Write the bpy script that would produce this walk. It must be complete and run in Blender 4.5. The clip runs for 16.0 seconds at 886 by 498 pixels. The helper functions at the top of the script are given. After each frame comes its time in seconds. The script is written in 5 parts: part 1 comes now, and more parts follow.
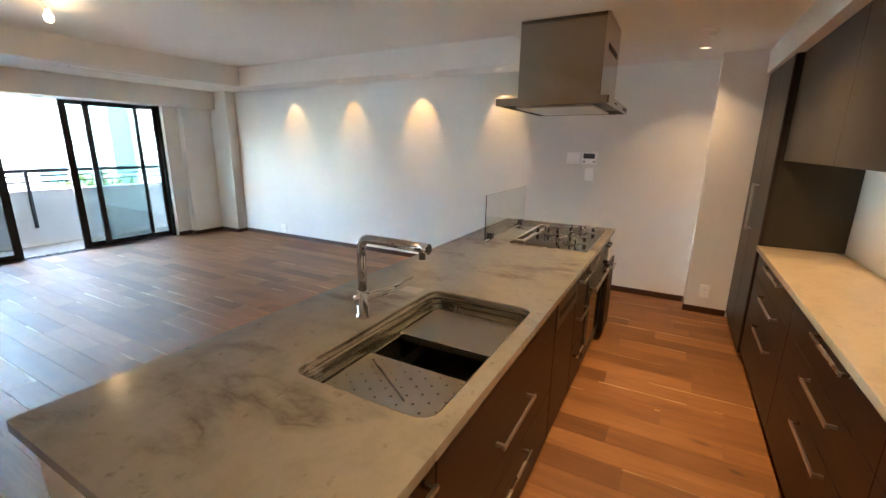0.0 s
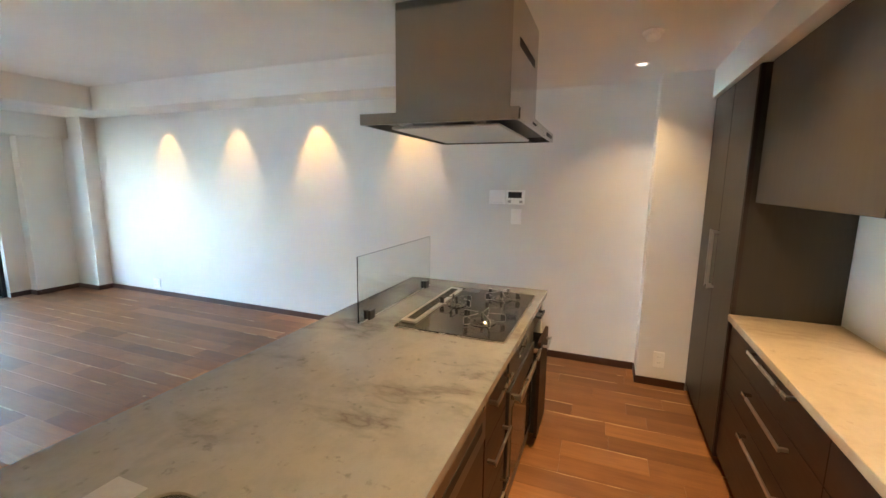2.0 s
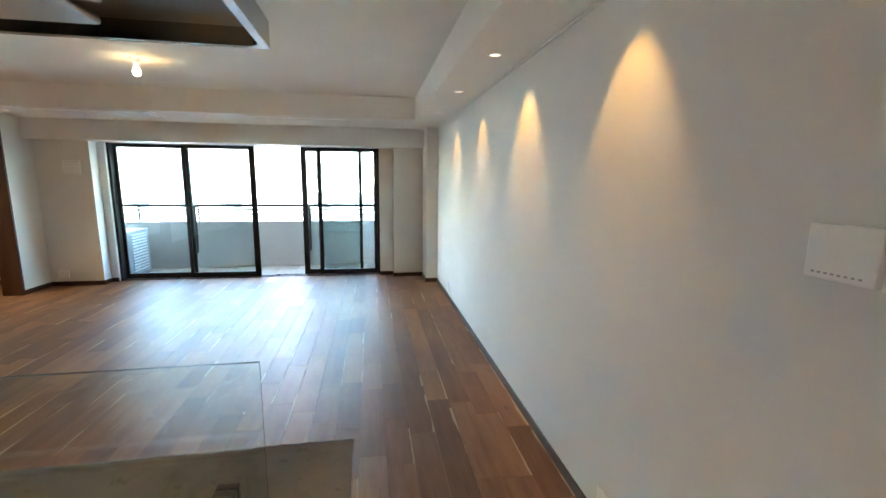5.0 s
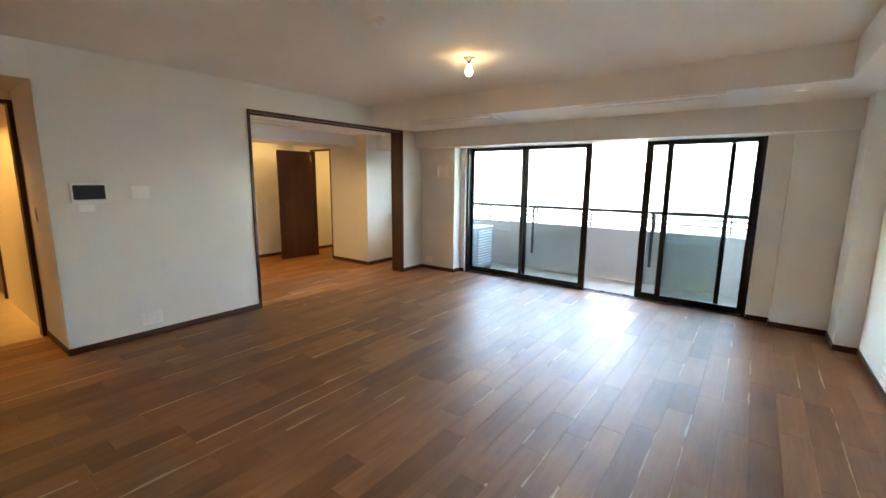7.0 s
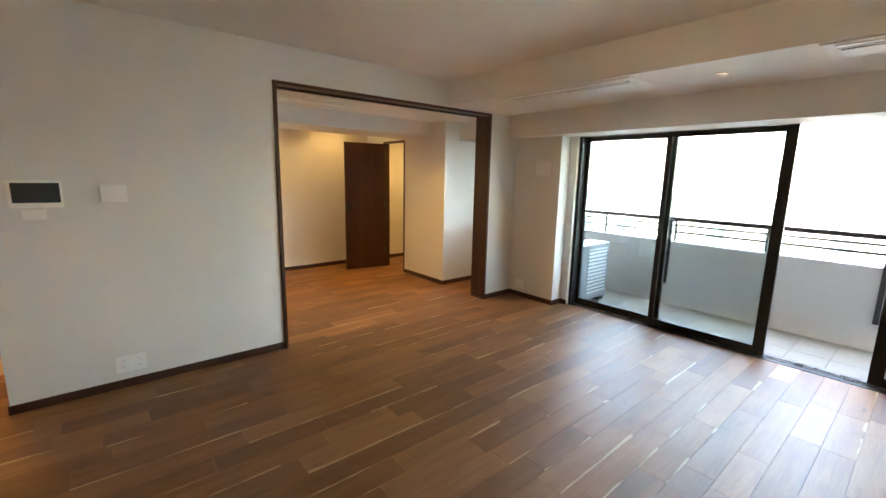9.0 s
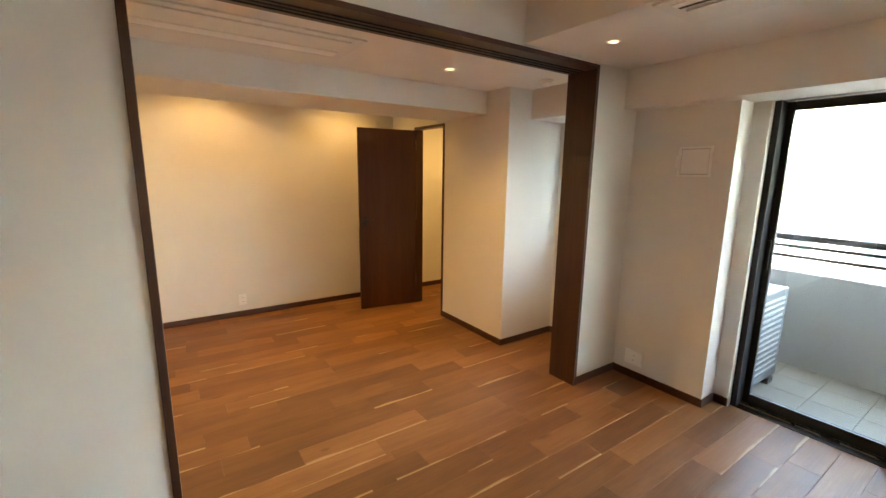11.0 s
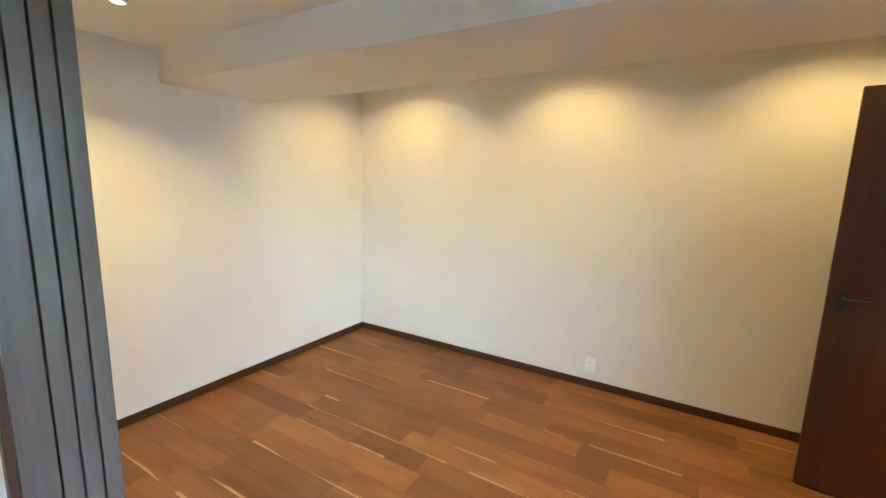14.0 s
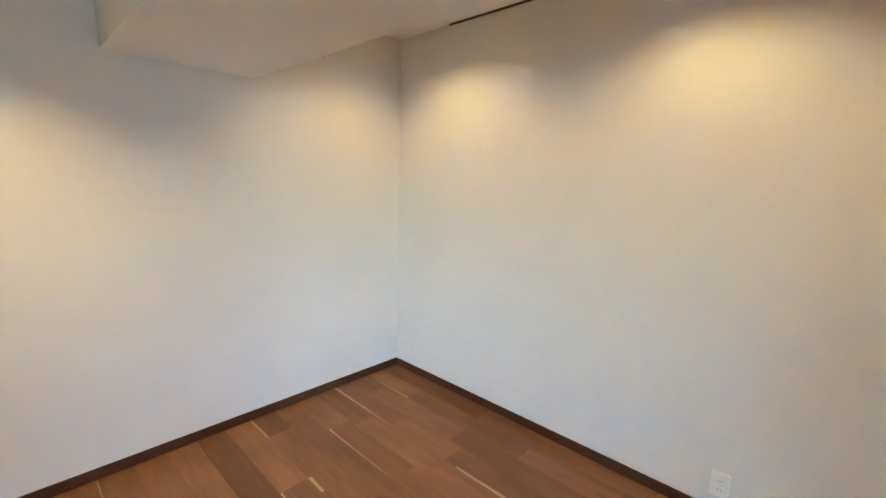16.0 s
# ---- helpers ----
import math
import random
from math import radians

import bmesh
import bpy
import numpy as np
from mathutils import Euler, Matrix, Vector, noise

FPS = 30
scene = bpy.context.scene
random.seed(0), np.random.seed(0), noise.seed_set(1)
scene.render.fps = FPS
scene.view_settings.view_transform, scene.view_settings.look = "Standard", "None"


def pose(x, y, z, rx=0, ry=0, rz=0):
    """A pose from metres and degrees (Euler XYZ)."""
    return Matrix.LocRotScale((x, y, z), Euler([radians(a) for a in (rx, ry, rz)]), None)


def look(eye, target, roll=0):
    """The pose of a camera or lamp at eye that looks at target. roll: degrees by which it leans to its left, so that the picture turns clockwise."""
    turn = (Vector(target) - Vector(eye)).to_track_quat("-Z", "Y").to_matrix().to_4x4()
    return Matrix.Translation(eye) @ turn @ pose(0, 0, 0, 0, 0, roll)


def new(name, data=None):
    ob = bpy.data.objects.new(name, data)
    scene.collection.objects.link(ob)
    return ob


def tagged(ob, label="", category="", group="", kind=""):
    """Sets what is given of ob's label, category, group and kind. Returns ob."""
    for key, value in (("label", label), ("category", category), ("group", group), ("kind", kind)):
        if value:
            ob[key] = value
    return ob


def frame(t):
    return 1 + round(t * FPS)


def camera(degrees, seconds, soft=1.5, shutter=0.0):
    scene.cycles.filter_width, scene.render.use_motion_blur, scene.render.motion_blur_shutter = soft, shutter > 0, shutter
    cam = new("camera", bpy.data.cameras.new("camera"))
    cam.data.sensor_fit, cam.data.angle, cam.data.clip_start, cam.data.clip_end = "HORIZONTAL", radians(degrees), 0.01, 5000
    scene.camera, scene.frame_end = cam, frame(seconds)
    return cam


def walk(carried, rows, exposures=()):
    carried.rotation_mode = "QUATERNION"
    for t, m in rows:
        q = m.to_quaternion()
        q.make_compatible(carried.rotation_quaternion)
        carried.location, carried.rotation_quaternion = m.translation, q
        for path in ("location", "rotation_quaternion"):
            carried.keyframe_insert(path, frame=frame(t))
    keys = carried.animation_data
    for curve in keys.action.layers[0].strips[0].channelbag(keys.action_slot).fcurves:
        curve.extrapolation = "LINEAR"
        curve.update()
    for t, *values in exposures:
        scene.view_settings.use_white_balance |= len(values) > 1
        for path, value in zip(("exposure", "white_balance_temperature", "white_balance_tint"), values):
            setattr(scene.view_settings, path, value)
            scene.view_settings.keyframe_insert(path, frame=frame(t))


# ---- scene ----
cam = camera(93.4, 16.0)
PATH = [
    (0, (0.27, 0.167, 1.485), (-0.662, 1.869, 1.003), 0.8),
    (0.5, (0.27, 0.18, 1.477), (-0.635, 1.925, 1.109), 1.1),
    (1, (0.265, 0.338, 1.451), (-0.572, 2.127, 1.136), 1.0),
    (1.5, (0.28, 0.767, 1.472), (-0.466, 2.596, 1.161), 0.8),
    (2, (0.205, 1.189, 1.498), (-0.516, 3.027, 1.182), 0.7),
    (2.5, (0.311, 1.692, 1.499), (-0.454, 3.512, 1.179), 0.6),
    (3, (0.338, 2.199, 1.509), (-0.55, 3.962, 1.187), 0.5),
    (3.5, (0.318, 2.663, 1.524), (-0.798, 4.291, 1.202), 0.5),
    (4, (0.226, 3.027, 1.52), (-1.209, 4.383, 1.202), 0.7),
    (4.4, (0.138, 3.406, 1.519), (-1.567, 4.397, 1.186), 0.3),
    (4.5, (0.126, 3.477, 1.516), (-1.638, 4.362, 1.191), 0.4),
    (5, (-0.004, 3.799, 1.516), (-1.949, 4.135, 1.193), 0.6),
    (5.2, (-0.099, 3.9, 1.517), (-2.069, 4.025, 1.196), 0.4),
    (7.3, (-1.211, 3.89, 1.521), (-2.713, 2.612, 1.184), 0.7),
    (7.5, (-1.301, 3.819, 1.525), (-2.758, 2.491, 1.186), 0.8),
    (8, (-1.621, 3.596, 1.534), (-2.988, 2.177, 1.192), 0.9),
    (8.2, (-1.792, 3.501, 1.533), (-3.123, 2.048, 1.191), 0.9),
    (10.3, (-3.155, 1.714, 1.561), (-4.376, 0.173, 1.194), 1.1),
    (10.5, (-3.283, 1.563, 1.564), (-4.476, 0.002, 1.19), 0.9),
    (11, (-3.627, 1.186, 1.554), (-4.735, -0.439, 1.189), 0.8),
    (11.5, (-3.922, 0.83, 1.527), (-4.946, -0.854, 1.186), 1.0),
    (12, (-4.27, 0.525, 1.498), (-5.131, -1.251, 1.177), 0.7),
    (12.5, (-4.55, 0.229, 1.495), (-5.201, -1.636, 1.182), 0.8),
    (13, (-4.792, -0.045, 1.482), (-4.973, -2.013, 1.177), 0.8),
    (13.2, (-4.854, -0.138, 1.491), (-4.757, -2.111, 1.181), 0.5),
    (13.5, (-4.913, -0.252, 1.507), (-4.406, -2.159, 1.183), 0.6),
    (14, (-4.815, -0.399, 1.528), (-3.81, -2.097, 1.203), 1.6),
    (14.5, (-4.858, -0.625, 1.532), (-3.497, -2.053, 1.205), 1.5),
    (15, (-4.793, -0.84, 1.516), (-3.276, -2.101, 1.19), 1.5),
    (15.5, (-4.633, -1.061, 1.517), (-3.133, -2.344, 1.196), 1.8),
    (16, (-4.5, -1.398, 1.521), (-3.153, -2.84, 1.197), 1.8),
]
# the phone's own exposure and white balance along the walk: seconds, stops, kelvin, tint
EXPOSURE = [
    (0.0, 7.22, 6800, 7), (1.0, 7.28, 7000, 8), (1.5, 7.38, 6900, 6), (2.0, 7.52, 6400, 3), (2.5, 7.62, 6200, 2), (3.0, 7.68, 6100, 2), (3.5, 7.6, 6200, 1), (4.4, 7.12, 6900, 4), (5.0, 7.02, 7000, 2),
    (7.3, 7.0, 8100, 11), (8.2, 6.97, 8400, 11), (10.3, 6.97, 8900, 13), (11.0, 7.0, 9400, 15), (11.5, 7.0, 9900, 17), (12.0, 7.1, 8800, 6), (12.5, 7.15, 7600, -4), (13.2, 7.15, 7200, -4), (13.5, 7.17, 7300, -3),
    (14.0, 7.23, 6300, -1), (14.5, 7.13, 5800, 0), (15.0, 7.04, 5800, 1), (16.0, 6.94, 5700, 3),
]
walk(cam, [(t, look(eye, target, roll)) for t, eye, target, roll in PATH], EXPOSURE)

# ---- world and sun ----
world = bpy.data.worlds.new("sky")
scene.world = world
world.use_nodes = True
wn = world.node_tree.nodes
wl = world.node_tree.links
sky = wn.new("ShaderNodeTexSky")
sky.sky_type = "NISHITA"
sky.sun_disc = False
sky.sun_elevation = radians(54)
sky.sun_rotation = radians(135)
sky.dust_density = 1.5
sky.air_density = 1.0
wl.new(sky.outputs["Color"], wn["Background"].inputs["Color"])
wn["Background"].inputs["Strength"].default_value = 0.125

sun = new("sun", bpy.data.lights.new("sun", "SUN"))
sun.data.energy = 0.5
sun.data.angle = radians(10)
sun.data.color = (1.0, 0.95, 0.88)
sun.matrix_world = look((7, -7, 13.6), (0, 0, 0))

WARM = (1.0, 0.62, 0.30)
AMBER = (1.0, 0.65, 0.25)
GOLD = (1.0, 0.52, 0.15)


def spot(x, y, z, energy, degrees, blend, color=WARM, aim=(0, 0, -1), radius=0.035):
    """A downlight's beam; the fitting itself is a thing of its own."""
    lamp = new("downlight_beam", bpy.data.lights.new("downlight_beam", "SPOT"))
    lamp.data.energy, lamp.data.spot_size, lamp.data.spot_blend = energy, radians(degrees), blend
    lamp.data.color, lamp.data.shadow_soft_size = color, radius
    lamp.matrix_world = look((x, y, z), (x + aim[0], y + aim[1], z + aim[2]))
    return lamp


# area lamp added in the small bedroom window's opening, for the sky's light
pane_light = new("window_daylight", bpy.data.lights.new("window_daylight", "AREA"))
pane_light.data.shape, pane_light.data.size, pane_light.data.size_y = "RECTANGLE", 0.36, 0.96
pane_light.data.energy, pane_light.data.color = 0.06, (0.55, 0.76, 1.0)
pane_light.matrix_world = look((-6.84, -1.092, 1.443), (-5.84, -1.092, 0.943))
pane_light.data.spread = radians(70)

# lamp strengths
SCALLOP, KITCHEN, WASH, BEDSPOT, HALL, UNDER, BULB = 0.18, 1.35, 0.42, 0.70, 0.75, 0.08, 0.012


# ---- materials ----
def material(name):
    m = bpy.data.materials.new(name)
    m.use_nodes = True
    nt = m.node_tree
    return m, nt, nt.nodes["Principled BSDF"]


def node(nt, kind, **values):
    n = nt.nodes.new(kind)
    for key, value in values.items():
        n.inputs[key].default_value = value
    return n


def noise_of(nt, coord, scale, detail=4.0, stretch=(1, 1, 1), rough=0.55):
    mp = node(nt, "ShaderNodeMapping")
    mp.inputs["Scale"].default_value = stretch
    nt.links.new(coord, mp.inputs["Vector"])
    n = node(nt, "ShaderNodeTexNoise", Scale=scale, Detail=detail, Roughness=rough)
    nt.links.new(mp.outputs["Vector"], n.inputs["Vector"])
    return n.outputs["Fac"]


def ramp(nt, fac, stops):
    r = nt.nodes.new("ShaderNodeValToRGB")
    while len(r.color_ramp.elements) < len(stops):
        r.color_ramp.elements.new(0.5)
    for e, (p, c) in zip(r.color_ramp.elements, stops):
        e.position, e.color = p, (*c, 1.0)
    nt.links.new(fac, r.inputs["Fac"])
    return r.outputs["Color"]


def mix(nt, fac, a, b, kind="MIX"):
    m = nt.nodes.new("ShaderNodeMix")
    m.data_type, m.blend_type = "RGBA", kind
    for value, slot in ((fac, 0), (a, 6), (b, 7)):
        if hasattr(value, "is_linked"):
            nt.links.new(value, m.inputs[slot])
        else:
            m.inputs[slot].default_value = value if slot == 0 else (*value, 1.0)
    return m.outputs[2]


def mathn(nt, op, a, b=0.0):
    m = nt.nodes.new("ShaderNodeMath")
    m.operation = op
    for slot, value in enumerate((a, b)):
        if hasattr(value, "is_linked"):
            nt.links.new(value, m.inputs[slot])
        else:
            m.inputs[slot].default_value = value
    return m.outputs[0]


def bump(nt, bsdf, height, strength, distance=0.002):
    b = node(nt, "ShaderNodeBump", Strength=strength, Distance=distance)
    nt.links.new(height, b.inputs["Height"])
    nt.links.new(b.outputs["Normal"], bsdf.inputs["Normal"])


def coords(nt, kind="Object"):
    return nt.nodes.new("ShaderNodeTexCoord").outputs[kind]


def plaster(name, color, rough=0.75, weave=260, strength=0.25):
    """Painted wallpaper: faint mottling and a fine woven relief."""
    m, nt, b = material(name)
    geo = nt.nodes.new("ShaderNodeNewGeometry").outputs["Position"]
    blot = noise_of(nt, geo, 1.3, 3)
    dark = tuple(c * 0.95 for c in color)
    base = ramp(nt, blot, [(0.3, dark), (0.7, color)])
    nt.links.new(base, b.inputs["Base Color"])
    b.inputs["Roughness"].default_value = rough
    fine = noise_of(nt, geo, weave, 3, (1, 1, 0.45))
    bump(nt, b, fine, strength, 0.0012)
    return m


def plain(name, color, rough=0.5, metal=0.0, grain=60, amount=0.08, relief=0.05, coat=0.0):
    m, nt, b = material(name)
    co = coords(nt)
    n1 = noise_of(nt, co, grain, 4)
    n2 = noise_of(nt, co, grain * 0.07, 2)
    f = mathn(nt, "ADD", mathn(nt, "MULTIPLY", n1, 0.5), mathn(nt, "MULTIPLY", n2, 0.5))
    base = ramp(nt, f, [(0.3, tuple(c * (1 - amount) for c in color)), (0.7, tuple(min(1, c * (1 + amount)) for c in color))])
    nt.links.new(base, b.inputs["Base Color"])
    b.inputs["Metallic"].default_value = metal
    rr = mathn(nt, "ADD", rough - 0.04, mathn(nt, "MULTIPLY", n2, 0.08))
    nt.links.new(rr, b.inputs["Roughness"])
    b.inputs["Coat Weight"].default_value = coat
    b.inputs["Coat Roughness"].default_value = 0.08
    if relief:
        bump(nt, b, n1, relief, 0.001)
    return m


def brushed(name, color, rough, stretch, scale=140):
    """Brushed steel: the brushing runs along the axis that is stretched least."""
    m, nt, b = material(name)
    co = coords(nt)
    n = noise_of(nt, co, scale, 4, stretch)
    broad = noise_of(nt, co, 5, 2)
    base = ramp(nt, n, [(0.3, tuple(c * 0.96 for c in color)), (0.7, color)])
    nt.links.new(base, b.inputs["Base Color"])
    b.inputs["Metallic"].default_value = 1.0
    r = mathn(nt, "ADD", rough - 0.06, mathn(nt, "ADD", mathn(nt, "MULTIPLY", n, 0.04), mathn(nt, "MULTIPLY", broad, 0.06)))
    nt.links.new(r, b.inputs["Roughness"])
    bump(nt, b, n, 0.02, 0.0003)
    return m


def wood(name, dark, light, rough, axis, scale=9.0, coat=0.0, relief=0.15):
    """Stained veneer with the grain along the axis 0, 1 or 2."""
    m, nt, b = material(name)
    co = coords(nt)
    stretch = [1.0, 1.0, 1.0]
    stretch[axis] = 0.06
    g1 = noise_of(nt, co, scale, 5, stretch, 0.6)
    g2 = noise_of(nt, co, scale * 11, 3, stretch, 0.6)
    f = mathn(nt, "ADD", mathn(nt, "MULTIPLY", g1, 0.65), mathn(nt, "MULTIPLY", g2, 0.35))
    nt.links.new(ramp(nt, f, [(0.32, dark), (0.68, light)]), b.inputs["Base Color"])
    nt.links.new(mathn(nt, "ADD", rough - 0.05, mathn(nt, "MULTIPLY", g2, 0.1)), b.inputs["Roughness"])
    b.inputs["Coat Weight"].default_value = coat
    b.inputs["Coat Roughness"].default_value = 0.1
    bump(nt, b, g2, relief, 0.0006)
    return m


def plank_wood(name, island):
    """Walnut flooring: every board has its own tone, some with pale sapwood along one edge and knots."""
    m, nt, b = material(name)
    uv = nt.nodes.new("ShaderNodeUVMap")
    uv.uv_map = "board"
    if island:
        rnd = nt.nodes.new("ShaderNodeNewGeometry").outputs["Random Per Island"]
    else:
        rnd = nt.nodes.new("ShaderNodeObjectInfo").outputs["Random"]
    seed = nt.nodes.new("ShaderNodeCombineXYZ")
    nt.links.new(mathn(nt, "MULTIPLY", rnd, 57.0), seed.inputs[0])
    nt.links.new(mathn(nt, "MULTIPLY", rnd, 31.0), seed.inputs[1])
    add = nt.nodes.new("ShaderNodeVectorMath")
    nt.links.new(uv.outputs["UV"], add.inputs[0])
    nt.links.new(seed.outputs[0], add.inputs[1])
    co = add.outputs[0]
    g1 = noise_of(nt, co, 7, 5, (0.22, 2.2, 1), 0.6)
    g2 = noise_of(nt, co, 60, 3, (0.08, 2.0, 1), 0.6)
    g3 = noise_of(nt, co, 3.2, 3, (0.8, 1.6, 1), 0.5)
    f = mathn(nt, "ADD", mathn(nt, "MULTIPLY", g1, 0.45), mathn(nt, "ADD", mathn(nt, "MULTIPLY", g2, 0.25), mathn(nt, "MULTIPLY", g3, 0.3)))
    grain = ramp(nt, f, [(0.30, (0.135, 0.055, 0.022)), (0.50, (0.225, 0.099, 0.040)), (0.70, (0.31, 0.148, 0.064))])
    rnd2 = mathn(nt, "FRACT", mathn(nt, "MULTIPLY", rnd, 17.31))
    tone = ramp(nt, rnd2, [(0.0, (0.70, 0.66, 0.62)), (0.35, (0.93, 0.91, 0.88)), (0.7, (1.08, 1.06, 1.03)), (1.0, (1.32, 1.34, 1.32))])
    base = mix(nt, 1.0, grain, tone, "MULTIPLY")
    sep = nt.nodes.new("ShaderNodeSeparateXYZ")
    nt.links.new(uv.outputs["UV"], sep.inputs[0])
    wave = noise_of(nt, co, 2.5, 2, (1, 0.2, 1))
    edge = mathn(nt, "ADD", sep.outputs[1], mathn(nt, "MULTIPLY", mathn(nt, "SUBTRACT", wave, 0.5), 0.06))
    pick = mathn(nt, "GREATER_THAN", mathn(nt, "FRACT", mathn(nt, "MULTIPLY", rnd, 7.77)), 0.62)
    run = mathn(nt, "GREATER_THAN", noise_of(nt, co, 0.9, 1, (1, 0.02, 1)), 0.46)
    strip = ramp(nt, edge, [(0.064, (0, 0, 0)), (0.072, (1, 1, 1))])
    band = mathn(nt, "MULTIPLY", strip, mathn(nt, "MULTIPLY", pick, run))
    sap = mix(nt, g2, (0.46, 0.29, 0.15), (0.66, 0.47, 0.28))
    base = mix(nt, mathn(nt, "MULTIPLY", band, 0.8), base, sap)
    knot = noise_of(nt, co, 5.0, 1, (0.7, 1.3, 1))
    kf = ramp(nt, knot, [(0.76, (0, 0, 0)), (0.84, (1, 1, 1))])
    base = mix(nt, kf, base, (0.03, 0.018, 0.012))
    nt.links.new(base, b.inputs["Base Color"])
    nt.links.new(mathn(nt, "ADD", 0.41, mathn(nt, "MULTIPLY", g1, 0.16)), b.inputs["Roughness"])
    b.inputs["Specular IOR Level"].default_value = 0.38
    bump(nt, b, g2, 0.18, 0.0006)
    return m


def stone(name, deep, mid, pale, rough):
    """Honed beige limestone-like quartz with brown-grey veins and blotches."""
    m, nt, b = material(name)
    co = nt.nodes.new("ShaderNodeNewGeometry").outputs["Position"]
    warp = node(nt, "ShaderNodeTexNoise", Scale=2.2, Detail=3.0)
    nt.links.new(co, warp.inputs["Vector"])
    add = nt.nodes.new("ShaderNodeVectorMath")
    add.operation = "MULTIPLY_ADD"
    nt.links.new(warp.outputs["Color"], add.inputs[0])
    add.inputs[1].default_value = (0.16, 0.16, 0.16)
    nt.links.new(co, add.inputs[2])
    v = add.outputs[0]
    cloud = noise_of(nt, v, 5.0, 8, (1.3, 0.9, 1), 0.68)
    base = ramp(nt, cloud, [(0.28, mid), (0.5, pale), (0.72, mid)])
    vein = node(nt, "ShaderNodeTexNoise", Scale=1.5, Detail=7.0, Roughness=0.58)
    mp = node(nt, "ShaderNodeMapping")
    mp.inputs["Scale"].default_value = (0.75, 1.8, 1)
    nt.links.new(v, mp.inputs["Vector"])
    nt.links.new(mp.outputs["Vector"], vein.inputs["Vector"])
    line = mathn(nt, "ABSOLUTE", mathn(nt, "SUBTRACT", vein.outputs["Fac"], 0.5))
    lf = ramp(nt, line, [(0.0, (0.72, 0.72, 0.72)), (0.014, (0.42, 0.42, 0.42)), (0.055, (0, 0, 0))])
    patch = noise_of(nt, v, 2.6, 4)
    pf = ramp(nt, patch, [(0.48, (0, 0, 0)), (0.64, (1, 1, 1))])
    both = mix(nt, 1.0, lf, pf, "MULTIPLY")
    base = mix(nt, both, base, deep)
    speck = noise_of(nt, co, 30, 5)
    sf = ramp(nt, speck, [(0.62, (0, 0, 0)), (0.72, (0.45, 0.45, 0.45))])
    base = mix(nt, sf, base, deep)
    nt.links.new(base, b.inputs["Base Color"])
    nt.links.new(mathn(nt, "ADD", rough, mathn(nt, "MULTIPLY", cloud, 0.1)), b.inputs["Roughness"])
    bump(nt, b, speck, 0.03, 0.0005)
    return m


def glow(name, color, strength):
    m, nt, b = material(name)
    b.inputs["Base Color"].default_value = (0.9, 0.88, 0.84, 1)
    b.inputs["Emission Color"].default_value = (*color, 1)
    b.inputs["Emission Strength"].default_value = strength
    return m


def clear_glass(name, tint, rough=0.0):
    m, nt, b = material(name)
    b.inputs["Base Color"].default_value = (*tint, 1)
    b.inputs["Transmission Weight"].default_value = 1.0
    b.inputs["Roughness"].default_value = rough
    b.inputs["IOR"].default_value = 1.45
    return m


M_WALL = plaster("wallpaper", (0.825, 0.815, 0.79))
M_CEIL = plaster("ceiling_paper", (0.87, 0.855, 0.825), 0.8, 200, 0.2)
M_FLOOR = plank_wood("walnut_board", False)
M_FLOOR_FAR = plank_wood("walnut_board_joined", True)
M_SUB = plain("subfloor", (0.02, 0.013, 0.009), 0.8)
M_TRIM = wood("dark_trim", (0.042, 0.016, 0.009), (0.080, 0.032, 0.018), 0.38, 0, relief=0.1)
M_TRIM_V = wood("dark_trim_upright", (0.036, 0.014, 0.008), (0.078, 0.032, 0.018), 0.38, 2, relief=0.1)
# dark veneer made paler and greyer: reflected daylight is in its colour
M_JAMB = wood("daylit_door_veneer", (0.075, 0.056, 0.052), (0.150, 0.114, 0.104), 0.36, 2, 5.0)
M_DOOR = wood("door_veneer", (0.042, 0.0125, 0.0055), (0.098, 0.032, 0.0135), 0.40, 2, 4.0)
M_CAB = wood("espresso_front", (0.011, 0.0038, 0.0026), (0.020, 0.0068, 0.0042), 0.44, 1, 6.0, 0.0, 0.05)
M_CABV = wood("taupe_front", (0.021, 0.017, 0.013), (0.034, 0.028, 0.021), 0.45, 2, 6.0, 0.0, 0.08)
M_BLACK = plain("black_gap", (0.008, 0.008, 0.008), 0.6)
M_STONE = stone("counter_stone", (0.085, 0.076, 0.066), (0.205, 0.200, 0.188), (0.250, 0.243, 0.229), 0.12)
M_STONE2 = stone("back_counter_stone", (0.20, 0.15, 0.10), (0.32, 0.262, 0.19), (0.39, 0.325, 0.245), 0.30)
M_EDGE = plain("panel_edge", (0.62, 0.60, 0.56), 0.45)
M_STICKER = plain("film_sticker", (0.34, 0.335, 0.32), 0.25)
M_STEEL = brushed("hood_steel", (0.40, 0.38, 0.34), 0.18, (1, 1, 0.03))
M_SINK = brushed("sink_steel", (0.30, 0.30, 0.295), 0.27, (1, 0.05, 1))
M_SINKPLATE = brushed("sink_plate_steel", (0.47, 0.455, 0.425), 0.42, (1, 0.05, 1))
M_PLATE = plain("baffle_steel", (0.60, 0.59, 0.57), 0.32, 1.0, 60, 0.03, 0.0)
M_GRILLE = plain("grille_steel", (0.48, 0.475, 0.465), 0.42, 0.6, 90, 0.05, 0.02)
M_CHROME = plain("chrome", (0.55, 0.55, 0.55), 0.11, 1.0, 90, 0.04, 0.0)
M_BURNER = plain("burner_steel", (0.42, 0.42, 0.41), 0.22, 1.0, 120, 0.1, 0.0)
M_SATIN = plain("satin_nickel", (0.52, 0.50, 0.48), 0.28, 1.0, 90, 0.06, 0.02)
